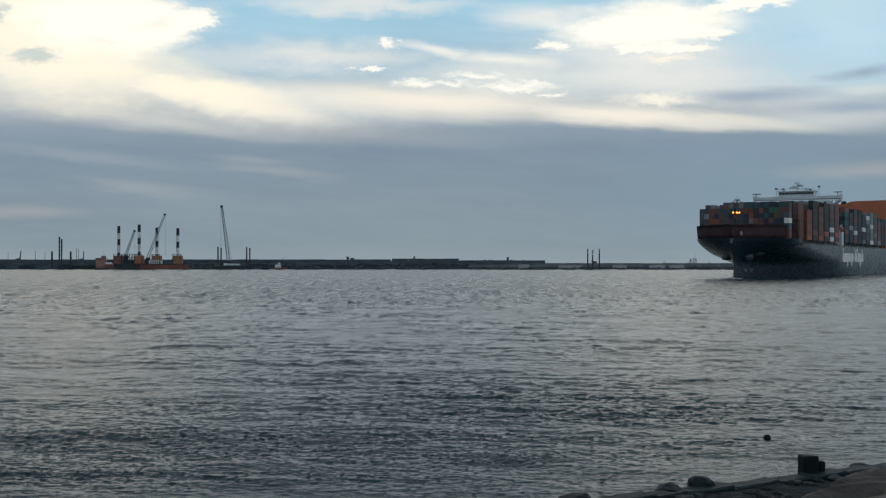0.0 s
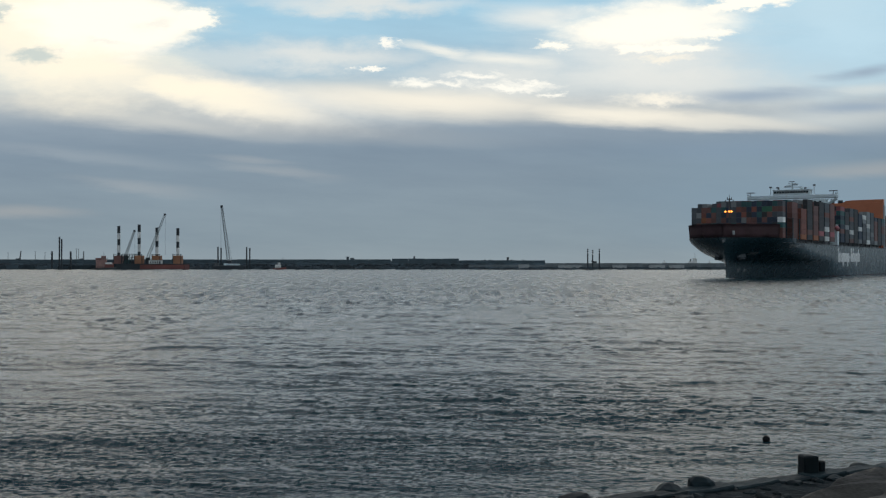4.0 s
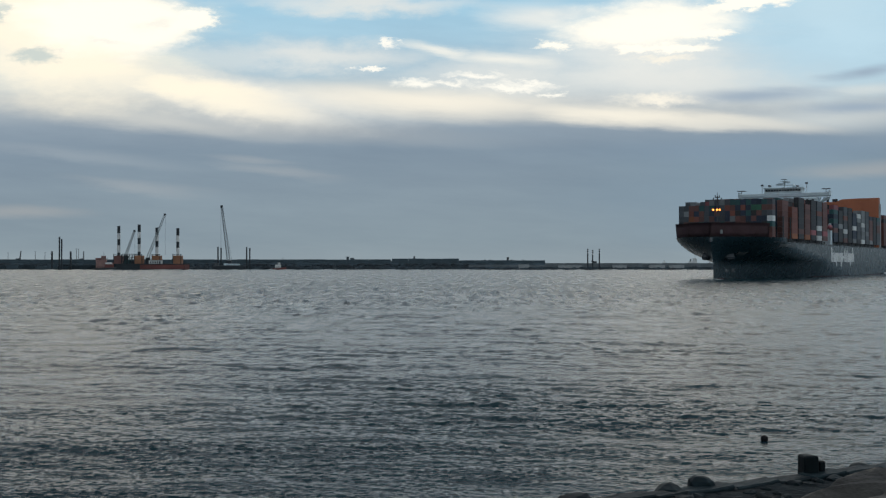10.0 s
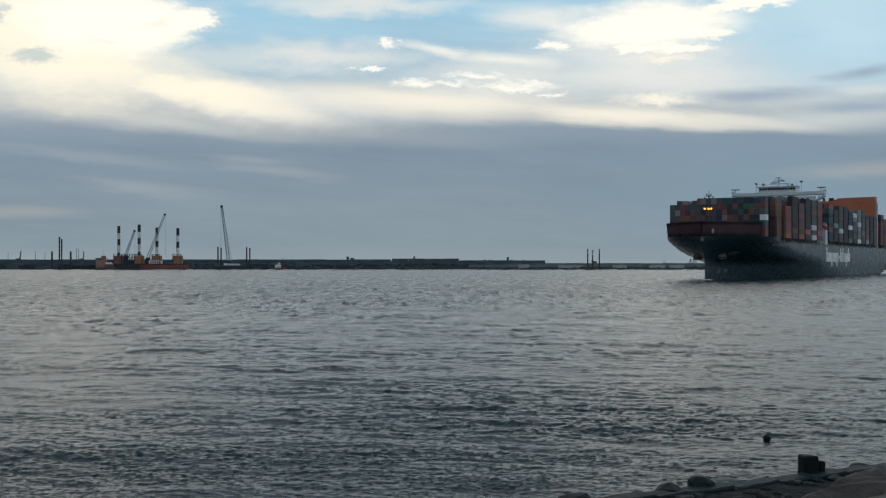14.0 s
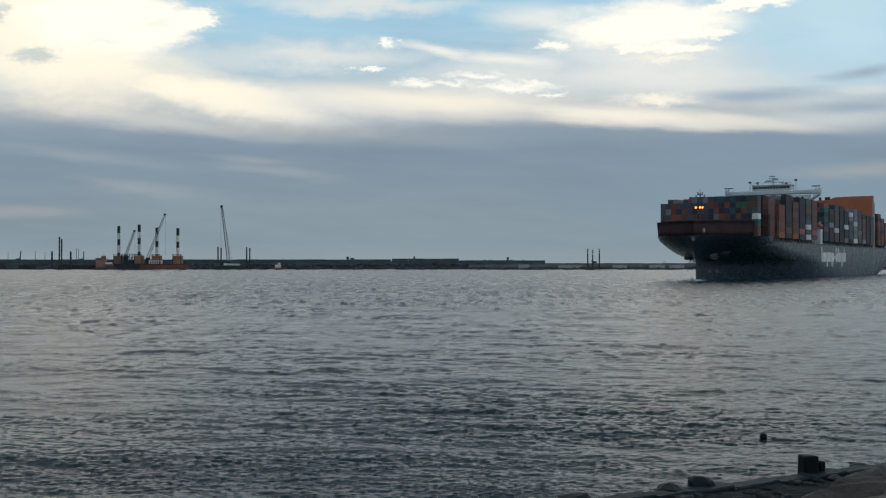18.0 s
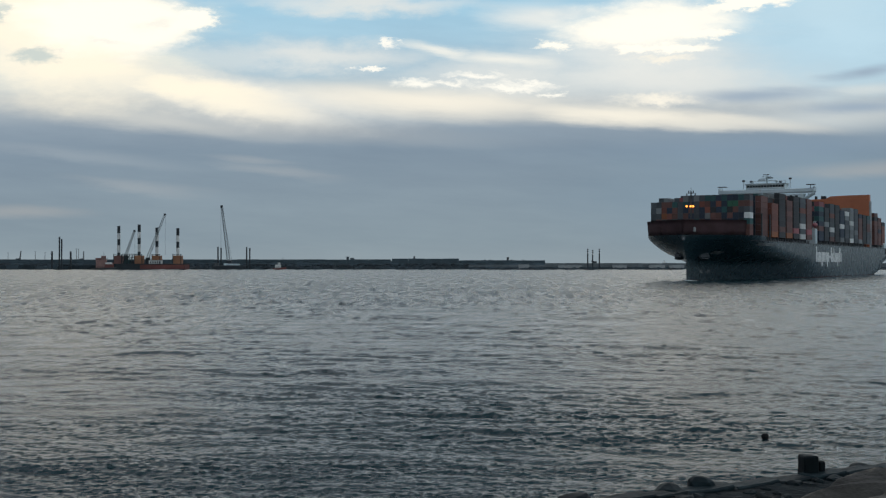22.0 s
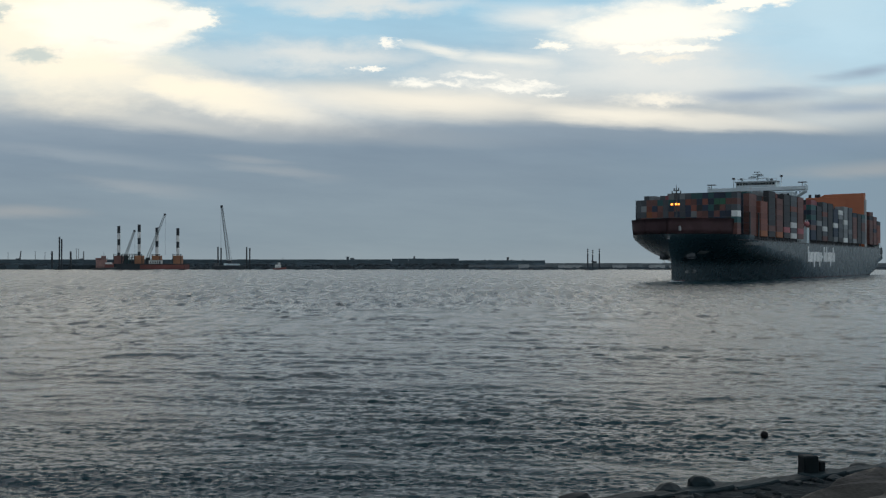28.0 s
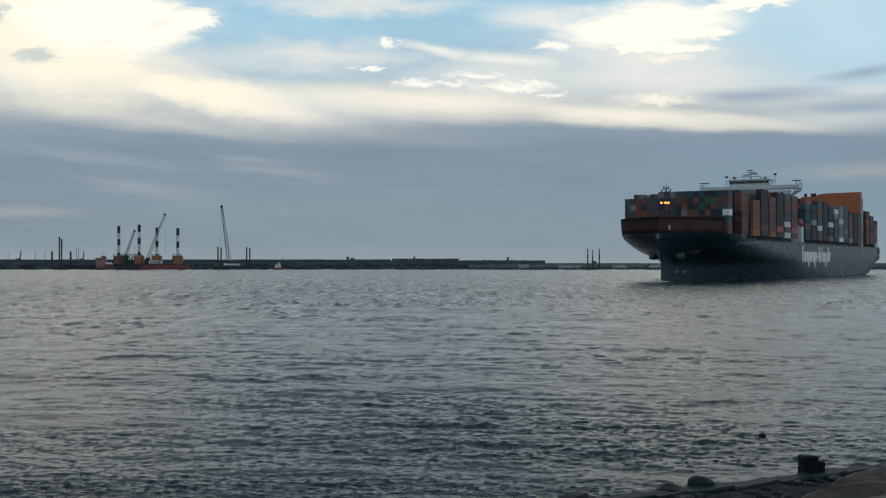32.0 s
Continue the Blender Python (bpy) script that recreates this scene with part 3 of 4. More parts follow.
# jack-up platform with four striped legs
def build_jackup():
    y0 = 1330.0
    k = y0 / 2060.0
    X = lambda px: (px - 784) * k
    Zz = lambda py: 8 + (465 - py) * k
    cx = X(262)
    t = thing("jack_up_barge", pose(cx, y0, 0), "red jack-up barge with four black and white striped legs", "barge")
    L = lambda px, yy=0.0: (px - 784) * (y0 + yy) / 2060.0 - cx
    part("hull", boxed(L(248), L(327), 0, 26, -1.5, Zz(468.5), bevel=0.3), RIGRED, t, "faded red steel hull")
    part("pontoon", boxed(L(195), L(247.7), -0.2, 26, -1.5, Zz(467.5), bevel=0.3), RIGDARK, t, "dark steel pontoon")
    part("deck_edge", boxed(L(195.5), L(327.5), -0.3, 26.3, Zz(468.5), Zz(467), bevel=0.1), RIGDARK, t)
    part("fender", boxed(L(196), L(327), -0.5, -0.05, -0.5, 0.9), RIGDARK, t)
    for px, yy, top, mat in ((210.5, 20.0, 399, BOX["brown"]), (246.5, 2.0, 397.5, RIGORANGE), (278.0, 20.0, 402, RIGORANGE), (315.0, 2.0, 404, RIGORANGE)):
        leg = part("leg", bar(bmesh.new(), (L(px, yy + 3), yy + 3, -6), (L(px, yy + 3), yy + 3, Zz(top)), 1.75, sides=14), RIGDARK, t, "black steel leg with white bands")
        for a, b in ((411, 422), (433, 446)):
            part("white_band", bar(bmesh.new(), (L(px, yy + 3), yy + 3, Zz(top - 398 + b)), (L(px, yy + 3), yy + 3, Zz(top - 398 + a)), 1.80, sides=14), RIGWHITE, leg)
        w = 5.2 if px != 246.5 else 5.0
        cage = part("jack_house", boxed(L(px, yy + 3) - w, L(px, yy + 3) + w, yy - 1.5, yy + 7.5, Zz(470), Zz(452.5), bevel=0.3), mat, t, "rusty orange jack house" if mat is RIGORANGE else "dark rust-brown jack house")
        for s in (-1, 1):
            part("post", boxed(L(px, yy + 3) + s * (w - 0.6) - 0.4, L(px, yy + 3) + s * (w - 0.6) + 0.4, yy - 1.9, yy - 1.55, Zz(470), Zz(450)), RIGDARK, cage)
        part("rail", boxed(L(px, yy + 3) - w, L(px, yy + 3) + w, yy - 1.8, yy - 1.6, Zz(451), Zz(450.4)), RIGDARK, cage)
    cab = part("cabin", boxed(L(262), L(284.5), 4, 10, Zz(468), Zz(461), bevel=0.2), RIGWHITE, t, "white deck cabin")
    for i in range(5):
        part("window", boxed(L(264.5 + i * 4), L(266.5 + i * 4), 3.9, 3.98, Zz(466.5), Zz(463)), GLASS, cab)
    part("roof", boxed(L(261.5), L(285), 3.7, 10.3, Zz(461), Zz(460.3)), STEEL, cab)
    net = part("machinery_frame", bmesh.new(), RIGDARK, t, "open dark machinery frame")
    bm = bmesh.new()
    for i in range(9):
        bar(bm, (L(214 + i * 3), 8, Zz(469)), (L(214 + i * 3), 8, Zz(450)), 0.3, sides=4)
        bar(bm, (L(214 + i * 3), 8, Zz(469 - (i % 2) * 9)), (L(217 + i * 3), 8, Zz(460 - (i % 2) * 9)), 0.3, sides=4)
    for py in (468, 462, 456, 450):
        bar(bm, (L(213), 8, Zz(py)), (L(240), 8, Zz(py)), 0.3, sides=4)
    bm.to_mesh(net.data)
    bm.free()
    part("generator", boxed(L(216), L(228), 9, 14, Zz(468), Zz(460)), BOX["teal"], t, "dull green generator box")
    part("store_box", boxed(L(229), L(238), 9, 14, Zz(468), Zz(463)), STEEL, t)
    for bx, by, tx, ty in ((223, 452, 238, 408.5), (262, 456, 292, 379)):
        c = part("deck_crane", boxed(L(bx, 12.5) - 2.4, L(bx, 12.5) + 2.4, 11, 15, Zz(468), Zz(by), bevel=0.3), RIGDARK, t, "dark deck crane with lattice boom")
        part("boom", lattice(bmesh.new(), (L(bx, 12.5), 12.5, Zz(by)), (L(tx, 12.5), 12.5, Zz(ty)), 2.6, 1.4, 0.19, 14), BOOM, c, "pale lattice boom")
        part("head", boxed(L(tx, 12.5) - 1.2, L(tx, 12.5) + 1.2, 12, 13, Zz(ty) - 1.2, Zz(ty) + 1.0), RIGDARK, c)
        part("hoist_rope", bar(bmesh.new(), (L(tx, 12.5) + 0.5, 12.5, Zz(ty)), (L(tx, 12.5) + 0.5, 12.5, Zz(452)), 0.10, sides=4), STEEL, c)
    return t


build_jackup()


def build_crane_barge():
    y0 = 1335.0
    k = y0 / 2060.0
    cx = (405 - 784) * k
    t = thing("crane_barge", pose(cx, y0, 0), "flat dark barge with one tall lattice crane", "barge")
    L = lambda px: (px - 405) * k
    Zz = lambda py: 8 + (465 - py) * k
    part("hull", boxed(L(376), L(434), 0, 16, -1.5, Zz(471), bevel=0.4), RIGDARK, t)
    part("coaming", boxed(L(377), L(433), 0.5, 15.5, Zz(471), Zz(470)), STEEL, t)
    c = part("crane_house", boxed(L(399), L(408), 5, 10, Zz(470), Zz(461.5), bevel=0.3), RIGDARK, t, "dark crane house")
    part("boom", lattice(bmesh.new(), (L(403), 7.5, Zz(463)), (L(390.5), 7.5, Zz(366)), 3.4, 1.8, 0.24, 24), BOOM, c, "pale grey lattice boom")
    part("boom_head", boxed(L(390) - 1.2, L(390) + 1.4, 6.8, 8.2, Zz(369), Zz(363), bevel=0.2), RIGDARK, c)
    part("pendant", bar(bmesh.new(), (L(390.5), 7.5, Zz(366)), (L(408), 7.5, Zz(458)), 0.10, sides=4), STEEL, c)
    part("hoist_rope", bar(bmesh.new(), (L(389), 7.5, Zz(366)), (L(389), 7.5, Zz(455)), 0.10, sides=4), STEEL, c)
    for i, (a, b, h) in enumerate(((396, 403, 466), (404, 412, 467), (413, 424, 467), (380, 386, 466))):
        part("deck_cargo", boxed(L(a), L(b), 0.6, 4, Zz(470), Zz(h), bevel=0.15), WHITE if i != 3 else STEEL, t, "pale crate on the deck" if i != 3 else "")
    return t


build_crane_barge()


def work_boat(px, py0, py1, y0, length, hullmat, label, mast, house=(-0.32, 0.08), paint=None):
    k = y0 / 2060.0
    t = thing("work_boat", pose((px - 784) * k, y0, 0), label, "boat")
    n = 9
    bm = bmesh.new()
    rows = []
    for i in range(n + 1):
        f = i / n
        x = -length / 2 + length * f
        w = length * 0.13 * min(1, (1 - f) * 3.0 + 0.05) ** 0.6
        sheer = 1.6 + 1.4 * f * f
        rows.append([bm.verts.new((x, s * w * b, z)) for s, b, z in ((-1, 1.0, sheer), (-1, 0.7, -0.8), (1, 0.7, -0.8), (1, 1.0, sheer))])
    for a, b in zip(rows, rows[1:]):
        for i in range(4):
            bm.faces.new((a[i], b[i], b[(i + 1) % 4], a[(i + 1) % 4]))
    bm.faces.new(rows[0])
    bm.faces.new(rows[-1])
    bmesh.ops.recalc_face_normals(bm, faces=bm.faces)
    part("hull", bm, hullmat, t)
    h = 8 + (465 - py0) * k
    cab = part("deckhouse", boxed(length * house[0], length * house[1], -1.7, 1.7, 1.3, h * 0.72, bevel=0.15), paint or RIGWHITE, t, "weathered pale deckhouse")
    part("wheelhouse", boxed(-length * 0.12, length * 0.06, -1.4, 1.4, h * 0.72, h, bevel=0.15), paint or RIGWHITE, t)
    for i in range(4):
        part("window", boxed(-length * 0.28 + i * length * 0.09, -length * 0.23 + i * length * 0.09, -1.76, -1.71, 2.4, 3.2), GLASS, cab)
    if mast:
        part("mast", bar(bmesh.new(), (-length * 0.02, 0, h), (-length * 0.02, 0, h + mast), 0.18, 0.1, sides=6), STEEL, t)
    return t


boat = work_boat(185, 453, 470, 1326, 27, STEEL, "dark work boat with a pale house and red funnel", 5.0, (-0.34, 0.10), SALMON)
part("aft_house", boxed(-9.5, -3.5, -1.9, 1.9, 11.3, 13.2, bevel=0.1), RIGRED, boat, "faded red upper house")
part("rail_screen", boxed(1.5, 9.5, -2.1, -1.9, 6.2, 8.2, bevel=0.05), RIGWHITE, boat, "pale rail screen")
part("midship_house", boxed(1.0, 10.0, -1.85, 1.9, 2.0, 8.0, bevel=0.1), RIGRED, boat, "faded red midship house")
part("hatch_box", boxed(6.5, 10.5, -2.0, 2.0, 2.5, 5.5, bevel=0.15), RIGRED, boat)
for i in range(5):
    part("stanchion", bar(bmesh.new(), (-10 + i * 3.2, -1.9, 11.0), (-10 + i * 3.2, -1.9, 13.5), 0.12, sides=4), STEEL, boat)
part("derrick", bar(bmesh.new(), (6.0, 0, 6.0), (3.5, 0, 13.5), 0.2, sides=5), STEEL, boat)
work_boat(495, 465, 474, 1330, 15, RIGRED, "small red boat with a pale cabin by the breakwater", 3.0)
tug = work_boat(1230, 457.5, 470, 1420, 24, RIGWHITE, "grey and white tug lying behind the quay", 6.0)
part("funnel", bar(bmesh.new(), (-5.5, 0, 8.0), (-5.5, 0, 12.5), 0.9, sides=8), STEEL, tug)
work_boat(1176, 463, 470, 1420, 11, RIGWHITE, "small pale boat lying behind the quay", 2.0)
work_boat(1256, 464, 470, 1420, 12, RIGWHITE, "small pale boat lying behind the quay", 1.5)

# low landing of separate blocks off the left arm
landing = thing("landing", pose(0, 1348, 0), "low landing of dark concrete blocks before the breakwater", "landing", kind="structure")
rl = random.Random(3)
x = -580.0
while x < -385:
    w = rl.uniform(9, 24)
    part("block", boxed(x, x + w - 0.6, 0, 10, -2, rl.uniform(3.6, 5.4), bevel=0.2), rl.choice([CONCRETE, RUBBLE, RUBBLE]), landing)
    x += w


# ---------------------------------------------------------------- the container ship
SHIP = thing("container_ship", pose(0, 0, 0), "laden dark-hulled container ship with red bow bulwark and orange funnel", "container ship")
LEN, HALF = 368.0, 25.5
ZS = [-4.0, 0.0, 4.0, 8.0, 9.2, 12.6, 16.0, 19.0, 27.0]
ENTRY = [185, 172, 150, 130, 110, 70, 50, 38, 36]
POWER = [1.6, 1.6, 1.65, 1.7, 2.0, 2.5, 2.8, 3.0, 3.0]
STEM = [6.0, 5.3, 5.2, 5.0, 4.8, 3.2, 1.6, 0.5, 0.0]


def half_breadth(s, z):
    s0, e, p = np.interp(z, ZS, STEM), np.interp(z, ZS, ENTRY), np.interp(z, ZS, POWER)
    f = min(1.0, max(0.0, (s - s0) / e))
    w = HALF * (1 - (1 - f) ** p)
    if s > 300:
        rise = -5.0 + 13.5 * ((s - 300) / 68) ** 1.3
        w *= min(1.0, max(0.03, (z - rise + 4) / 6.0)) ** 0.7
    return max(w, 0.02)


def loft(stations, levels):
    """Both sides of the hull between the levels, as an open skin."""
    bm = bmesh.new()
    for sgn in (-1, 1):
        rows = [[bm.verts.new((sgn * half_breadth(max(s, np.interp(z, ZS, STEM)), z), max(s, float(np.interp(z, ZS, STEM))), z)) for z in levels] for s in stations]
        for a, b in zip(rows, rows[1:]):
            for i in range(len(levels) - 1):
                bm.faces.new((a[i], b[i], b[i + 1], a[i + 1]) if sgn > 0 else (a[i], a[i + 1], b[i + 1], b[i]))
    return bm


def build_hull():
    bow = [0, 0.6, 1.4, 2.4, 3.4, 4.4, 5.2, 6.2, 7.5, 9, 11, 13, 15, 18, 21, 24, 28, 32, 36, 41, 47, 54, 62, 72, 84, 97, 112, 130, 135]
    rest = [150, 180, 210, 240, 270, 300, 310, 320, 330, 340, 350, 360, 368]
    bm = loft(bow + rest, [-4, -2, 0.7, 2, 4, 6, 8, 9.2, 10.5, 12, 13.5, 15, 16.5, 17.7])
    # flat transom at the stern
    lev = [-4, 0.7, 4, 8, 12, 17.7]
    pr = [bm.verts.new((half_breadth(LEN, z), LEN, z)) for z in lev] + [bm.verts.new((-half_breadth(LEN, z), LEN, z)) for z in reversed(lev)]
    bm.faces.new(pr)
    bmesh.ops.remove_doubles(bm, verts=bm.verts, dist=0.005)
    hull = part("hull", bm, HULL, SHIP, "navy-black steel hull", True)
    # main deck
    bm = bmesh.new()
    a = [bm.verts.new((half_breadth(s, 17.6) - 0.15, s, 17.6)) for s in bow + rest]
    b = [bm.verts.new((-half_breadth(s, 17.6) + 0.15, s, 17.6)) for s in bow + rest]
    for i in range(len(a) - 1):
        bm.faces.new((a[i], a[i + 1], b[i + 1], b[i]))
    part("deck", bm, DECK, SHIP)
    # dark upper strake of the bow, then the red bulwark round it
    up = [s for s in bow if s <= 41]
    bm = loft(up, [17.7, 18.4, 20.0])
    part("bow_strake", bm, HULL, SHIP, smooth_faces=True)
    bm = loft([s for s in bow if s <= 18] + [19.0], [20.0, 22, 24.5, 26.5])
    bmesh.ops.solidify(bm, geom=bm.faces[:], thickness=0.35)
    part("bow_bulwark", bm, RED, SHIP, "oxide-red steel bow bulwark", True)
    bm = boxed(-20.5, 20.5, 19.1, 19.5, 17.7, 26.2)
    part("breakwater_plate", bm, RED, SHIP)
    bm = loft(bow + rest, [-0.6, 0.5])
    for v in bm.verts:
        v.co.x *= 1.002
    part("boot_top", bm, BOOT, SHIP, smooth_faces=True)
    # rubbing band along the deck edge
    for sgn in (-1, 1):
        bm = bmesh.new()
        pts = [Vector((sgn * half_breadth(s, 17.7), s, 17.75)) for s in bow + rest if s >= 24]
        for p, q in zip(pts, pts[1:]):
            bar(bm, p, q, 0.22, sides=5)
        part("gunwale", bm, STEEL, SHIP)
    return hull


build_hull()


def on_side(name, s0, s1, z0, z1, material, parent, label="", port=1):
    """A painted mark or plate that lies on the hull's side."""
    bm = bmesh.new()
    n = max(1, int(abs(s1 - s0) / 4))
    rows = []
    for i in range(n + 1):
        s = s0 + (s1 - s0) * i / n
        rows.append([bm.verts.new((port * (half_breadth(s, z) + 0.07), s - 0.02, z)) for z in (z0, (z0 + z1) / 2, z1)])
    for a, b in zip(rows, rows[1:]):
        for k in (0, 1):
            bm.faces.new((a[k], b[k], b[k + 1], a[k + 1]))
    bmesh.ops.recalc_face_normals(bm, faces=bm.faces)
    return part(name, bm, material, parent, label)


def build_marks():
    # big white wordmark, kept as plain upright bars of three heights
    s = 143.5
    for kind in "tall short low short low dash tall thin short low tall".split():
        lo, hi = {"dash": (10.4, 11.8), "tall": (8.4, 16.5), "thin": (8.4, 16.5), "low": (5.8, 13.6), "short": (8.4, 13.6)}[kind]
        if kind in ("dash", "thin"):
            w = 3.0 if kind == "dash" else 2.2
            on_side("bar", s, s + w, lo, hi, LETTER, SHIP, "white painted bar")
            s += w + 1.1
        else:
            on_side("bar", s, s + 2.6, lo, hi, LETTER, SHIP, "white painted bar")
            on_side("bar", s + 3.3, s + 5.9, max(lo, 8.4), min(hi, 13.6), LETTER, SHIP, "white painted bar")
            s += 6.7
    faint = surface("worn_white_marking", (0.13, 0.14, 0.145), 0.8, vary=0.3, scale=0.6)
    on_side("name_bar", 32, 58, 15.6, 17.0, faint, SHIP, "worn pale name lettering as a bar")
    on_side("side_plate", 14.5, 19, 11.6, 13.0, faint, SHIP, "worn pale plate on the bow")
    for a in (15.0, 20.5):
        on_side("thruster_mark", a, a + 2.6, 3.4, 4.9, faint, SHIP, "worn pale thruster marking")
    for sgn in (-1, 1):
        an = part("anchor_pocket", boxed(-2.5, 2.5, -1.2, 1.4, -2.1, 2.1, bevel=0.8), RIGDARK, SHIP, "dark anchor pocket on the bow")
        w = half_breadth(13.0, 11.3)
        an.matrix_basis = pose(sgn * (w - 0.5), 12.6, 11.3, -20, 0, sgn * 40)
        part("anchor", bar(bar(bmesh.new(), (0, -0.7, -2.0), (0, -0.7, 1.0), 0.3), (-1.4, -0.8, -2.0), (1.4, -0.8, -2.0), 0.35), RIGDARK, an)
    part("bow_fairlead", boxed(4.6, 5.6, 0.6, 1.4, 21.2, 23.2, bevel=0.2), PALE, SHIP, "pale fairlead in the bulwark")


build_marks()

# ---- containers
BW, BH, BL, PITCH = 2.44, 2.62, 12.19, 14.25


def container_mesh():
    """A steel container: frame proud, panels set back."""
    bm = boxed(-BW / 2, BW / 2, 0, BL, 0, BH - 0.05)
    sides = [f for f in bm.faces if abs(f.normal.z) < 0.5]
    r = bmesh.ops.inset_individual(bm, faces=sides, thickness=0.16, depth=-0.09)
    return bm


TEMPLATE = {}
for k, m in BOX.items():
    me = bpy.data.meshes.new("container_" + k)
    bm = container_mesh()
    bm.to_mesh(me)
    bm.free()
    me.materials.append(m)
    TEMPLATE[k] = me

rng = random.Random(11)
BASE = 19.0
FRONT = [23.8 + PITCH * i for i in range(8)]            # bays before the bridge
MID = [152.5 + PITCH * i for i in range(11)]            # between bridge and funnel
AFT = [322.0 + PITCH * i for i in range(3)]             # behind the funnel
SIDE_TONE = ["grey", "brown", "rust", "black", "brown", "black", "slate", "brown",
             "navy", "black", "slate", "black", "navy", "slate", "grey", "slate", "brown", "black", "slate",
             "brown", "brown", "rust"]
MIXED = ["brown", "brown", "brown", "rust", "navy", "slate", "black", "black", "teal", "grey", "pink", "navy"]
ACCENT = {(0, 6): "slate", (0, 5): "brown", (0, 4): "slate", (0, 3): "white", (0, 2): "teal", (0, 1): "brown", (0, 0): "brown", (2, 0): "orange", (2, 1): "rust", (4, 0): "orange", (5, 1): "pink", (6, 0): "white", (6, 2): "white", (7, 1): "pink",
          (10, 2): "white", (12, 3): "white", (12, 0): "grey", (13, 6): "white",
          (13, 5): "grey", (14, 5): "grey", (14, 4): "white", (14, 0): "white", (16, 0): "grey", (8, 6): "teal", (8, 7): "pink"}
FACE = {(2, 4): "rust", (2, 3): "orange", (3, 3): "rust", (4, 5): "teal", (9, 5): "rust", (10, 3): "grey", (10, 4): "rust", (12, 5): "rust",
        (0, 3): "slate", (0, 4): "slate", (0, 5): "slate", (8, 6): "grey", (9, 6): "slate", (13, 6): "teal", (14, 5): "green", (15, 5): "green", (5, 3): "slate", (8, 3): "slate", (1, 5): "slate", (1, 4): "grey", (1, 3): "slate", (7, 6): "slate", (6, 6): "grey", (10, 6): "teal", (11, 6): "teal"}


def add_box(k, x, s, z, half=1.0):
    """One container, forty feet long or (half) twenty."""
    o = new("container", TEMPLATE[k])
    o.scale = (1, half, 1)
    o.parent = SHIP
    o.location = (x, s, z)


def build_cargo():
    per_bay = {}
    bays = FRONT + MID + AFT
    for b, s in enumerate(bays):
        rows = 18 if b == 0 else 19 if b == 1 else 20
        left = -(rows - 1) / 2 * 2.52
        top = [7, 7, 7, 8, 8, 8, 8, 8][b] if b < 8 else (8 if b < 13 else 8 if b < 16 else 7) if b < 19 else (8, 7, 6)[b - 19] if b < 22 else 6
        rest = {}
        for r in range(rows):
            n = top - (1 if rng.random() < 0.22 and b > 0 else 0)
            if b == 0:
                n = 6 if r < 2 else 7 if r > 5 else 6 + (r > 3)
                n = 6 if r < 6 else 7
            if r == rows - 1 and b in (2, 4, 9, 13):
                n = top - 1
            if b > 18:
                n = top
            for k in range(n):
                x, z = left + r * 2.52, BASE + 0.8 + k * BH
                outer = r == rows - 1
                tone = SIDE_TONE[b] if rng.random() < (0.95 if b < 8 else 0.8) else rng.choice(MIXED)
                if b == 0 and not outer:
                    tone = rng.choice(["navy", "navy", "black", "slate", "brown", "black", "teal", "navy", "black", "brown"])
                    tone = FACE.get((r, k), tone)
                # navy beside the gap: its shade put into the second bay's box colour
                elif b == 1 and r > rows - 4:
                    tone = tone if outer else "navy"
                elif not outer:
                    tone = rng.choice(MIXED)
                if outer:
                    tone = ACCENT.get((b, k), tone)
                if outer or b == 0:
                    add_box(tone, x, s, z, 0.5 if b == 0 else 1.0)
                else:
                    rest.setdefault(tone, []).append((x, s, z))
        for tone, spots in rest.items():
            per_bay.setdefault(tone, []).extend(spots)
    cube_f = np.array([(0, 1, 2, 3), (7, 6, 5, 4), (0, 4, 5, 1), (1, 5, 6, 2), (2, 6, 7, 3), (3, 7, 4, 0)])
    h = BW / 2
    cube_v = np.array([(-h, 0, 0), (-h, BL, 0), (h, BL, 0), (h, 0, 0), (-h, 0, BH - 0.05), (-h, BL, BH - 0.05), (h, BL, BH - 0.05), (h, 0, BH - 0.05)])
    for tone, spots in per_bay.items():
        v = (np.array(spots)[:, None, :] + cube_v[None]).reshape(-1, 3)
        f = (np.arange(len(spots))[:, None, None] * 8 + cube_f[None]).reshape(-1, 4)
        me = bpy.data.meshes.new("container_stack")
        me.from_pydata(v.tolist(), [], f.tolist())
        me.materials.append(BOX[tone])
        o = new("container_stack", me)
        o.parent = SHIP
        tagged(o, "stacked " + tone + " shipping containers", kind="stuff")
    # lashing bridges between the bays and hatch coaming under them
    for group in (FRONT, MID, AFT):
        for s in group[1:]:
            bm = bmesh.new()
            for x in (-24.6, -12.5, 0, 12.5, 24.6):
                box(bm, x - 0.25, x + 0.25, s - 1.5, s - 0.7, 17.6, 30.0)
            for z in (21.0, 25.5, 30.0):
                box(bm, -25.0, 25.0, s - 1.6, s - 0.6, z - 0.2, z)
            part("lashing_bridge", bm, STEEL, SHIP)
    for a, b in ((FRONT[0], FRONT[-1] + BL), (MID[0], MID[-1] + BL), (AFT[0], AFT[-1] + BL)):
        part("hatch_coaming", boxed(-21.5, 21.5, a, b, 17.6, BASE + 0.75), STEEL, SHIP)


build_cargo()


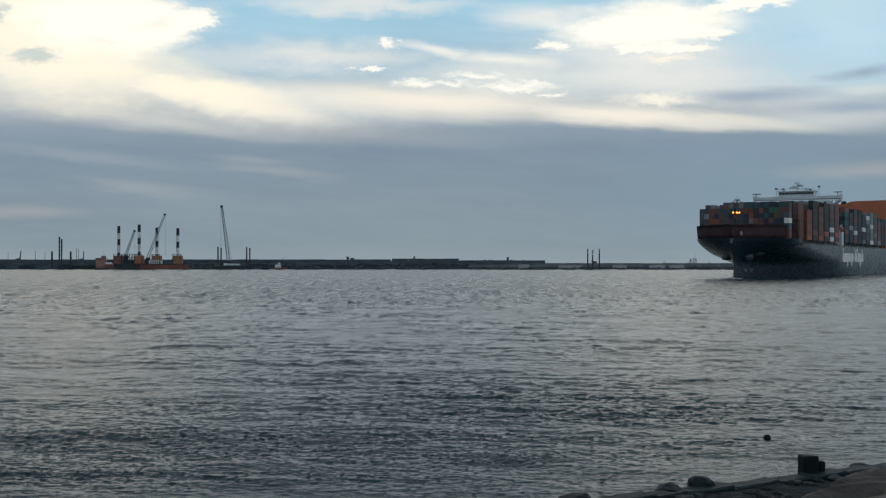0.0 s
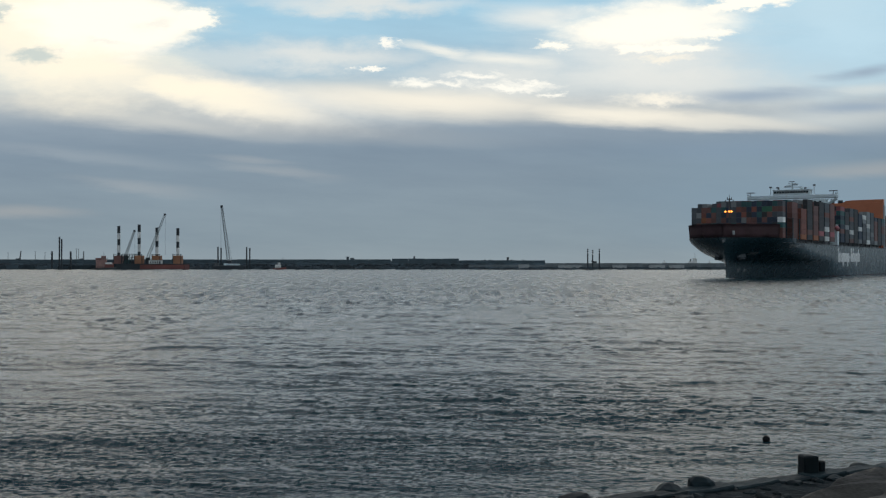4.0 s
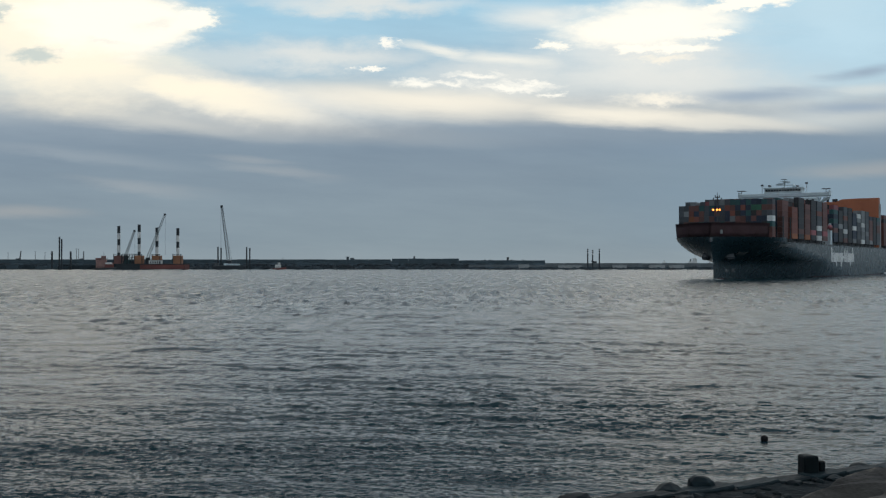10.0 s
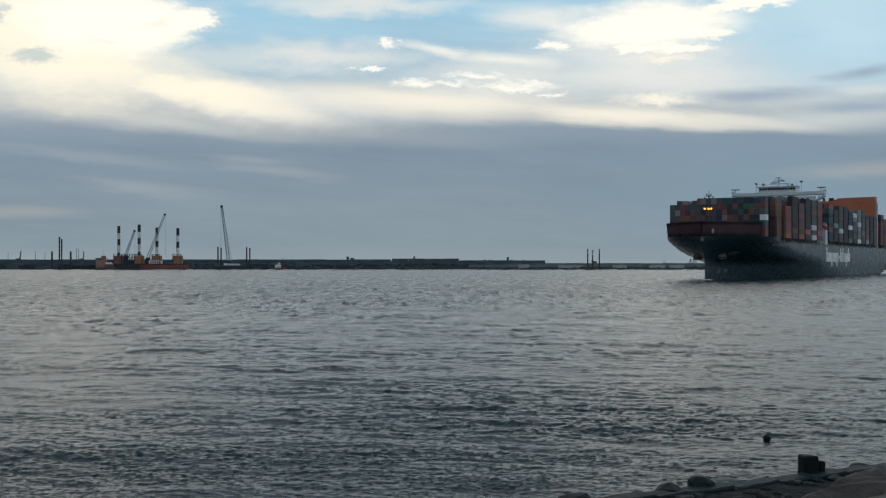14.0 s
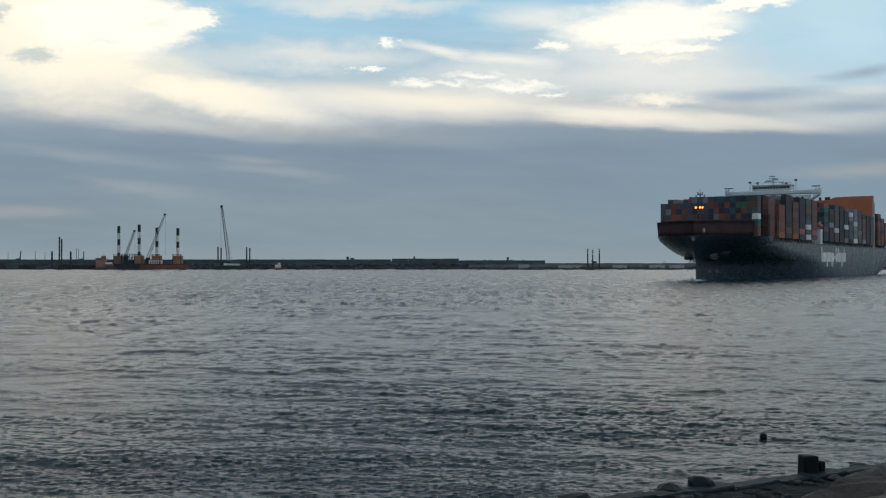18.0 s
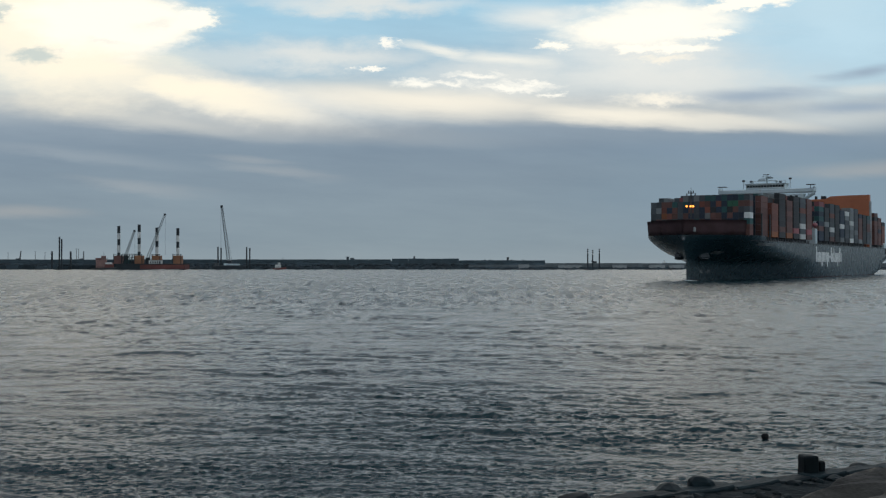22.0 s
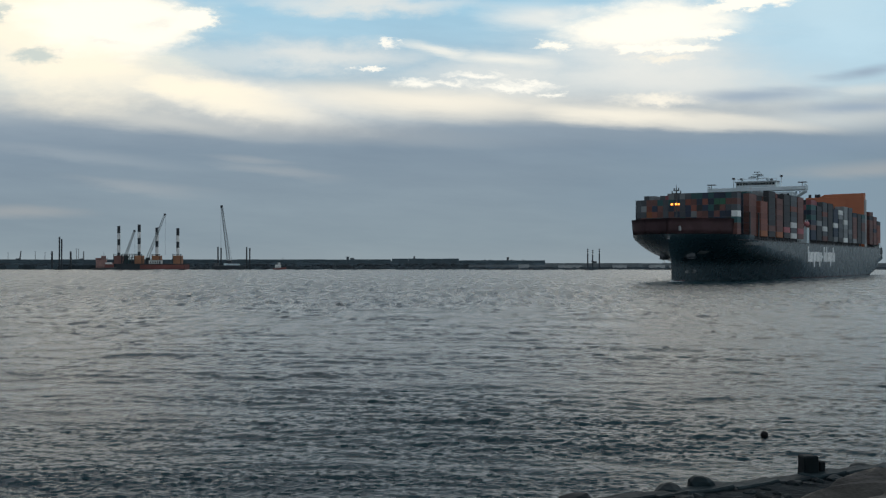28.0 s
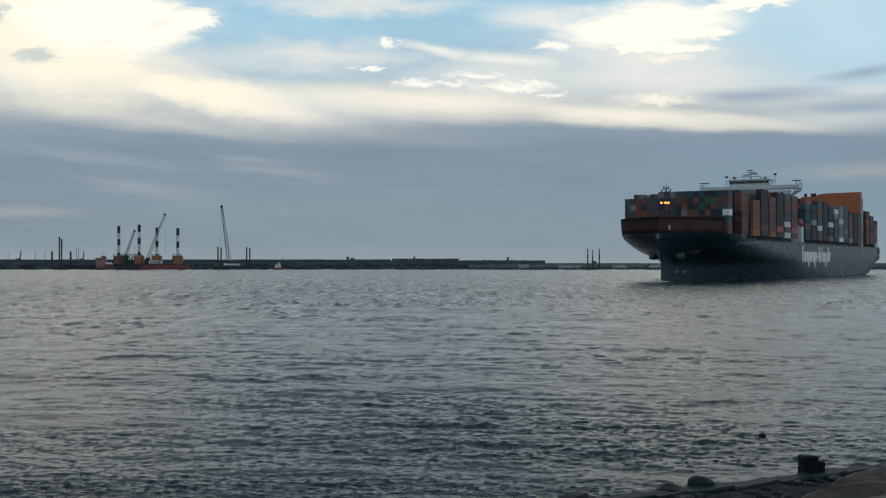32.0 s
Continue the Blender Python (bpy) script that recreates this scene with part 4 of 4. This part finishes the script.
# ---- bridge, masts, funnel
def build_bridge():
    s = 139.0
    house = part("deckhouse", boxed(-19, 19, s, s + 10.5, 17.6, 44.5, bevel=0.2), WHITE, SHIP, "white accommodation block")
    for z in (40.5, 43.0):
        for i in range(12):
            part("window", boxed(-17 + i * 3, -15.8 + i * 3, s - 0.06, s - 0.01, z - 0.6, z + 0.5), GLASS, house)
    part("house_side", boxed(19, 25.2, s + 4.5, s + 9.5, 17.8, 26.0, bevel=0.15), WHITE, SHIP, "white side house under the bridge wing")
    boat = stone(1.3, 3.6, 1.3, 3, rough=0.03, cuts=2)
    lb = part("lifeboat", boat, BOX["pink"], SHIP, "dull red enclosed lifeboat", True)
    lb.location = (24.6, s + 6.2, 27.9)
    part("davit", bar(bar(bmesh.new(), (22.8, s + 5, 26), (24.6, s + 5, 30), 0.25), (22.8, s + 9, 26), (24.6, s + 9, 30), 0.25), WHITE, SHIP)
    wing = part("bridge_deck", boxed(-25.5, 25.5, s, s + 6.0, 45.1, 47.2, bevel=0.25), WHITE, SHIP, "white bridge deck with open wings")
    for sgn in (-1, 1):
        part("wing_rail", boxed(sgn * 25.2 - 0.15, sgn * 25.2 + 0.15, s, s + 6, 47.2, 48.2), WHITE, wing)
        part("wing_console", bar(bmesh.new(), (sgn * 23.6, s + 1, 47.2), (sgn * 23.6, s + 1, 48.9), 0.18), STEEL, wing)
        part("wing_roof", boxed(sgn * 23.6 - 2.2, sgn * 23.6 + 2.2, s, s + 3, 48.9, 49.3, bevel=0.1), STEEL, wing)
        bm = bmesh.new()
        bar(bm, (sgn * 25.0, s + 1, 44.6), (sgn * 19.0, s + 1, 41.0), 0.55, sides=4)
        bar(bm, (sgn * 25.0, s + 5, 44.6), (sgn * 19.0, s + 5, 41.0), 0.55, sides=4)
        for x, z in ((22.6, 43.6), (20.6, 42.2), (19.0, 41.0)):
            bar(bm, (sgn * x, s + 1, 44.6), (sgn * x, s + 1, z), 0.4, sides=4)
        bar(bm, (sgn * 10, s + 0.6, 41.0), (sgn * 19.3, s + 0.6, 41.0), 0.5, sides=4)
        part("wing_brace", bm, WHITE, wing)
    wh = part("wheelhouse", boxed(-10.5, 10.5, s + 0.6, s + 8, 47.2, 50.0, bevel=0.25), WHITE, SHIP, "white wheelhouse with a dark window band")
    for i in range(13):
        part("window", boxed(-9.9 + i * 1.53, -8.6 + i * 1.53, s + 0.5, s + 0.58, 48.3, 49.5), GLASS, wh)
    part("roof", boxed(-11, 11, s, s + 8.5, 50.0, 50.4), WHITE, wh)
    bm = bmesh.new()
    for i in range(12):
        bar(bm, (-10.8 + i * 1.96, s + 0.2, 50.4), (-10.8 + i * 1.96, s + 0.2, 51.5), 0.07, sides=4)
    bar(bm, (-10.8, s + 0.2, 51.5), (10.8, s + 0.2, 51.5), 0.08, sides=4)
    part("rail", bm, WHITE, wh)
    mast = part("radar_mast", bar(bmesh.new(), (0, s + 4, 50.4), (0, s + 4, 55.0), 0.6, 0.3, sides=8), WHITE, SHIP, "white radar mast")
    for z, w in ((51.9, 4.6), (53.0, 3.4), (54.0, 2.4)):
        part("platform", boxed(-w, w, s + 3, s + 5, z, z + 0.25), WHITE, mast)
    for x, z, w in ((-2.4, 52.3, 1.9), (2.0, 53.4, 1.5), (0, 55.0, 1.6)):
        part("scanner", boxed(x - w, x + w, s + 2.6, s + 3.1, z, z + 0.35, bevel=0.08), STEEL, mast)
    for x, h in ((-12.3, 52.6), (-8.2, 52.2), (7.6, 51.6), (12.6, 53.2)):
        p = part("aerial_post", bar(bmesh.new(), (x, s + 3, 47.2), (x, s + 3, h), 0.22, sides=6), WHITE, SHIP)
        part("lamp_box", boxed(x - 0.7, x + 0.7, s + 2.6, s + 3.4, h - 0.9, h), STEEL, p)
    for x in (-8.2, 5.0):
        dome = bmesh.new()
        bmesh.ops.create_uvsphere(dome, u_segments=12, v_segments=8, radius=0.9, matrix=Matrix.Translation((x, s + 5, 51.6)))
        part("satellite_dome", dome, WHITE, SHIP, "white satellite dome", True)


def build_funnel():
    s = 312.0
    bm = boxed(-13.0, 23.4, s, s + 6.0, 17.6, 50.2, bevel=0.1)
    f = part("funnel_casing", bm, FUNNEL, SHIP, "orange funnel casing")
    bm = bmesh.new()
    low = [(-4.5, 50.2), (23.4, 50.2), (23.4, 52.4), (6.0, 52.2), (-1.0, 51.9)]
    a = [bm.verts.new((x, s, z)) for x, z in low]
    b = [bm.verts.new((x, s + 6.0, z)) for x, z in low]
    bm.faces.new(a[::-1])
    bm.faces.new(b)
    for i in range(5):
        bm.faces.new((a[i], a[(i + 1) % 5], b[(i + 1) % 5], b[i]))
    bmesh.ops.recalc_face_normals(bm, faces=bm.faces)
    part("funnel_top", bm, FUNNEL, f)
    part("casing_side", boxed(23.45, 24.1, s + 0.6, s + 5.4, 17.8, 48.0), PALE, f, "pale grey casing side")
    for x, r in ((-10.8, 0.9), (-6.8, 0.9), (-5.0, 0.9)):
        part("exhaust_pipe", bar(bmesh.new(), (x, s + 3, 50.2), (x, s + 3, 52.4), r, sides=10), RIGDARK, f, "sooty exhaust pipe")


def build_foremast():
    m = part("foremast", bar(bmesh.new(), (0, 12, 17.6), (0, 12, 39.4), 0.55, 0.3, sides=8), STEEL, SHIP, "dark foremast with crosstrees")
    for z, w in ((37.2, 1.9), (38.4, 1.2)):
        part("crosstree", boxed(-w, w, 11.6, 12.4, z, z + 0.3), STEEL, m)
    part("aerial", bar(bmesh.new(), (0, 12, 39.4), (0, 12, 41.0), 0.12, sides=5), STEEL, m)
    bm = bmesh.new()
    for x, z in ((-1.9, 38.2), (1.9, 38.2), (-1.0, 39.4), (1.0, 39.4)):
        bar(bm, (x, 12, z - 0.8), (x, 12, z + 0.3), 0.25, sides=6)
    part("mast_lamp_box", bm, STEEL, m)
    bar_m = part("lamp_bar", boxed(-2.6, 2.6, 11.2, 11.5, 32.2, 32.5), STEEL, m)
    for x in (-1.65, 0.15, 1.35):
        bm = bmesh.new()
        bmesh.ops.create_uvsphere(bm, u_segments=10, v_segments=6, radius=0.45, matrix=Matrix.Translation((x, 10.9, 32.75)))
        part("deck_lamp", bm, LIGHT, bar_m, "lit orange deck lamp", True)


def build_stern():
    # no real openings: a closed box whose dark colour gives their shade
    part("mooring_deck", boxed(-25.0, 25.62, 361.0, 368.3, 13.6, 16.9, bevel=0.1), RIGDARK, SHIP, "mooring deck openings, their shade as a solid dark box")
    part("stern_house", boxed(21.0, 25.7, 355.0, 360.5, 17.7, 21.0, bevel=0.15), WHITE, SHIP, "small white stern house")
    for i in range(6):
        part("stern_rail", bar(bmesh.new(), (25.2, 360 + i * 1.5, 17.7), (25.2, 360 + i * 1.5, 19.0), 0.08, sides=4), WHITE, SHIP)
    for s in [34 + 3.2 * i for i in range(30)]:
        if not 128 < s < 150:
            part("bulwark_stay", boxed(half_breadth(s, 17.7) - 0.25, half_breadth(s, 17.7) + 0.05, s, s + 0.35, 17.8, 19.2), STEEL, SHIP)


build_stern()
build_bridge()
build_funnel()
build_foremast()
bm = bmesh.new()
for sgn in (-1, 1):
    for i in range(9):
        s = 5.6 + i * 0.9
        w = half_breadth(s, 0.2)
        bmesh.ops.create_icosphere(bm, subdivisions=1, radius=1.0, matrix=Matrix.LocRotScale((sgn * (w + 0.2), s, 0.05), None, (0.6, 1.1, 0.5 * (1 - i / 10))))
part("bow_foam", bm, FOAM, SHIP, "thin white bow wave", True)


# ---------------------------------------------------------------- stones on the shore's edge
def shore_stone(x, y, z, rx, ry, rz, seed, label, cuts=2, rough=0.2, turn=0, flat=0.0, name="stone", material=None):
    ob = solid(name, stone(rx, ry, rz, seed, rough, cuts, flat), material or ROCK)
    ob.matrix_world = pose(x, y, z, 0, 0, turn)
    return tagged(ob, label, "stone", "stones on the shore")


coping = thing("sea_wall", pose(0, 0, 0), "dark wet stone coping along the shore's edge", "sea wall", kind="structure")
rc = random.Random(9)
s = -6.0
while s < 30:
    w = rc.uniform(1.3, 2.6)
    bm = boxed(0, w - 0.05, -0.75, 0, -0.9, 0, bevel=0.05)
    bmesh.ops.subdivide_edges(bm, edges=bm.edges[:], cuts=3, use_grid_fill=True)
    for v in bm.verts:
        v.co += Vector([noise.noise(v.co * 2.6 + Vector((k * 5.0, s, 1.0))) * 0.06 for k in range(3)])
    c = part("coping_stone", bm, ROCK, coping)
    x, y = 3.6 + 0.822 * s, 34.7 + 0.569 * s
    c.matrix_basis = pose(x, y, 0.80 - 0.026 * s + 0.10 + rc.uniform(-0.03, 0.03), 0, 0, math.degrees(math.atan2(0.569, 0.822)))
    s += w

shore_stone(3.97, 34.9, 0.84, 0.55, 0.5, 0.28, 1, "rounded dark wet stone on the shore's edge", rough=0.14)
shore_stone(7.20, 37.2, 0.70, 0.52, 0.45, 0.24, 2, "low dark wet stone on the shore's edge", rough=0.2)
shore_stone(8.42, 38.0, 0.74, 0.50, 0.45, 0.36, 5, "dark angular stone with a peaked top", rough=0.13, flat=0.88)


def block(x, y, z, w, d, h, turn, label):
    bm = boxed(-w / 2, w / 2, -d / 2, d / 2, 0, h, bevel=0.05)
    bmesh.ops.subdivide_edges(bm, edges=bm.edges[:], cuts=2, use_grid_fill=True)
    for v in bm.verts:
        v.co += Vector([noise.noise(v.co * 2.2 + Vector((k * 7.0, x, 0))) * 0.035 for k in range(3)])
    ob = solid("concrete_block", bm, ROCK)
    ob.matrix_world = pose(x, y, z, 0, 0, turn)
    return tagged(ob, label, "concrete block", "blocks on the shore")


block(12.85, 41.1, 0.42, 0.56, 0.55, 0.80, 12, "squared dark wet concrete block on the shore's edge")
block(13.30, 41.3, 0.42, 0.30, 0.4, 0.58, 20, "small dark block beside the larger one")
shore_stone(15.3, 42.9, 0.48, 0.40, 0.4, 0.17, 8, "flat dark stone on the shore's edge", rough=0.12)
rs = random.Random(5)
for i in range(90):
    d, s = -rs.uniform(0.7, 6.5), rs.uniform(-3, 22)
    x, y = 3.6 - 0.569 * d + 0.822 * s, 34.7 + 0.822 * d + 0.569 * s
    r = rs.uniform(0.12, 0.32)
    shore_stone(x, y, shore_height(x, y) + r * 0.05, r * rs.uniform(0.9, 1.5), r, r * 0.55, 20 + i, "dark broken stone in the shore rubble", cuts=2, rough=0.25, turn=rs.uniform(0, 180))

for i in range(130):
    d, s = -rs.uniform(-0.15, 2.6), rs.uniform(-1, 19)
    x, y = 3.6 - 0.569 * d + 0.822 * s, 34.7 + 0.822 * d + 0.569 * s
    r = rs.uniform(0.07, 0.19)
    shore_stone(x, y, shore_height(x, y) + r * 0.1, r * rs.uniform(1.0, 1.8), r, r * 0.55, 140 + i, "small dark wet stone in the shore rubble", cuts=1, rough=0.28, turn=rs.uniform(0, 180))

shore_stone(4.62, 8.7, 5.52, 2.9, 1.1, 1.04, 77, "brown weathered boulder at the top of the bank", cuts=5, rough=0.12, name="boulder", material=BOULDER)

# ---------------------------------------------------------------- float in the water
bm = bmesh.new()
bmesh.ops.create_uvsphere(bm, u_segments=16, v_segments=10, radius=0.17)
float_ball = tagged(solid("buoy", bm, BUOY, True), "round black net buoy bobbing in the water", "buoy")


# ---------------------------------------------------------------- what moves
def motions():
    rows = []
    for t in (0, 4, 8, 12, 16, 20, 24, 28, 32):
        run = 3.414 * t - 0.00072 * t * t
        a = 0.519 + 0.000125 * (t - 16)
        mx, my = 230.9 - run * math.sin(0.507), 727.05 - run * math.cos(0.507)
        rows.append((t, pose(mx - 184 * math.sin(a), my - 184 * math.cos(a), 0, 0, 0, -math.degrees(a))))
    walk(SHIP, rows)
    # the swell runs in towards the shore
    walk(water, [(0, pose(0, 0, 0)), (16, pose(-0.7, -6, 0)), (32, pose(-1.4, -12, 0))])
    # the float rides up and down on it
    bob = []
    for i in range(65):
        t = i * 0.5
        x = 14.50 - 0.006 * t + 0.05 * math.sin(2 * math.pi * t / 2.7)
        y = 52.2 - 0.1 * math.sin(t)
        px, py = x + 1.4 * t / 32, y + 12 * t / 32
        k = int(np.searchsorted(SEA["rad"], math.hypot(px, py)))
        c = int(np.searchsorted(SEA["ang"], math.atan2(px, py)))
        lift = float(SEA["z"][k - 3:k + 4, c - 4:c + 5].mean())
        bob.append((t, pose(x, y, 0.10 + lift, 8 * math.sin(t * 2.3), 6 * math.cos(t * 1.9), 0)))
    walk(float_ball, bob)


motions()
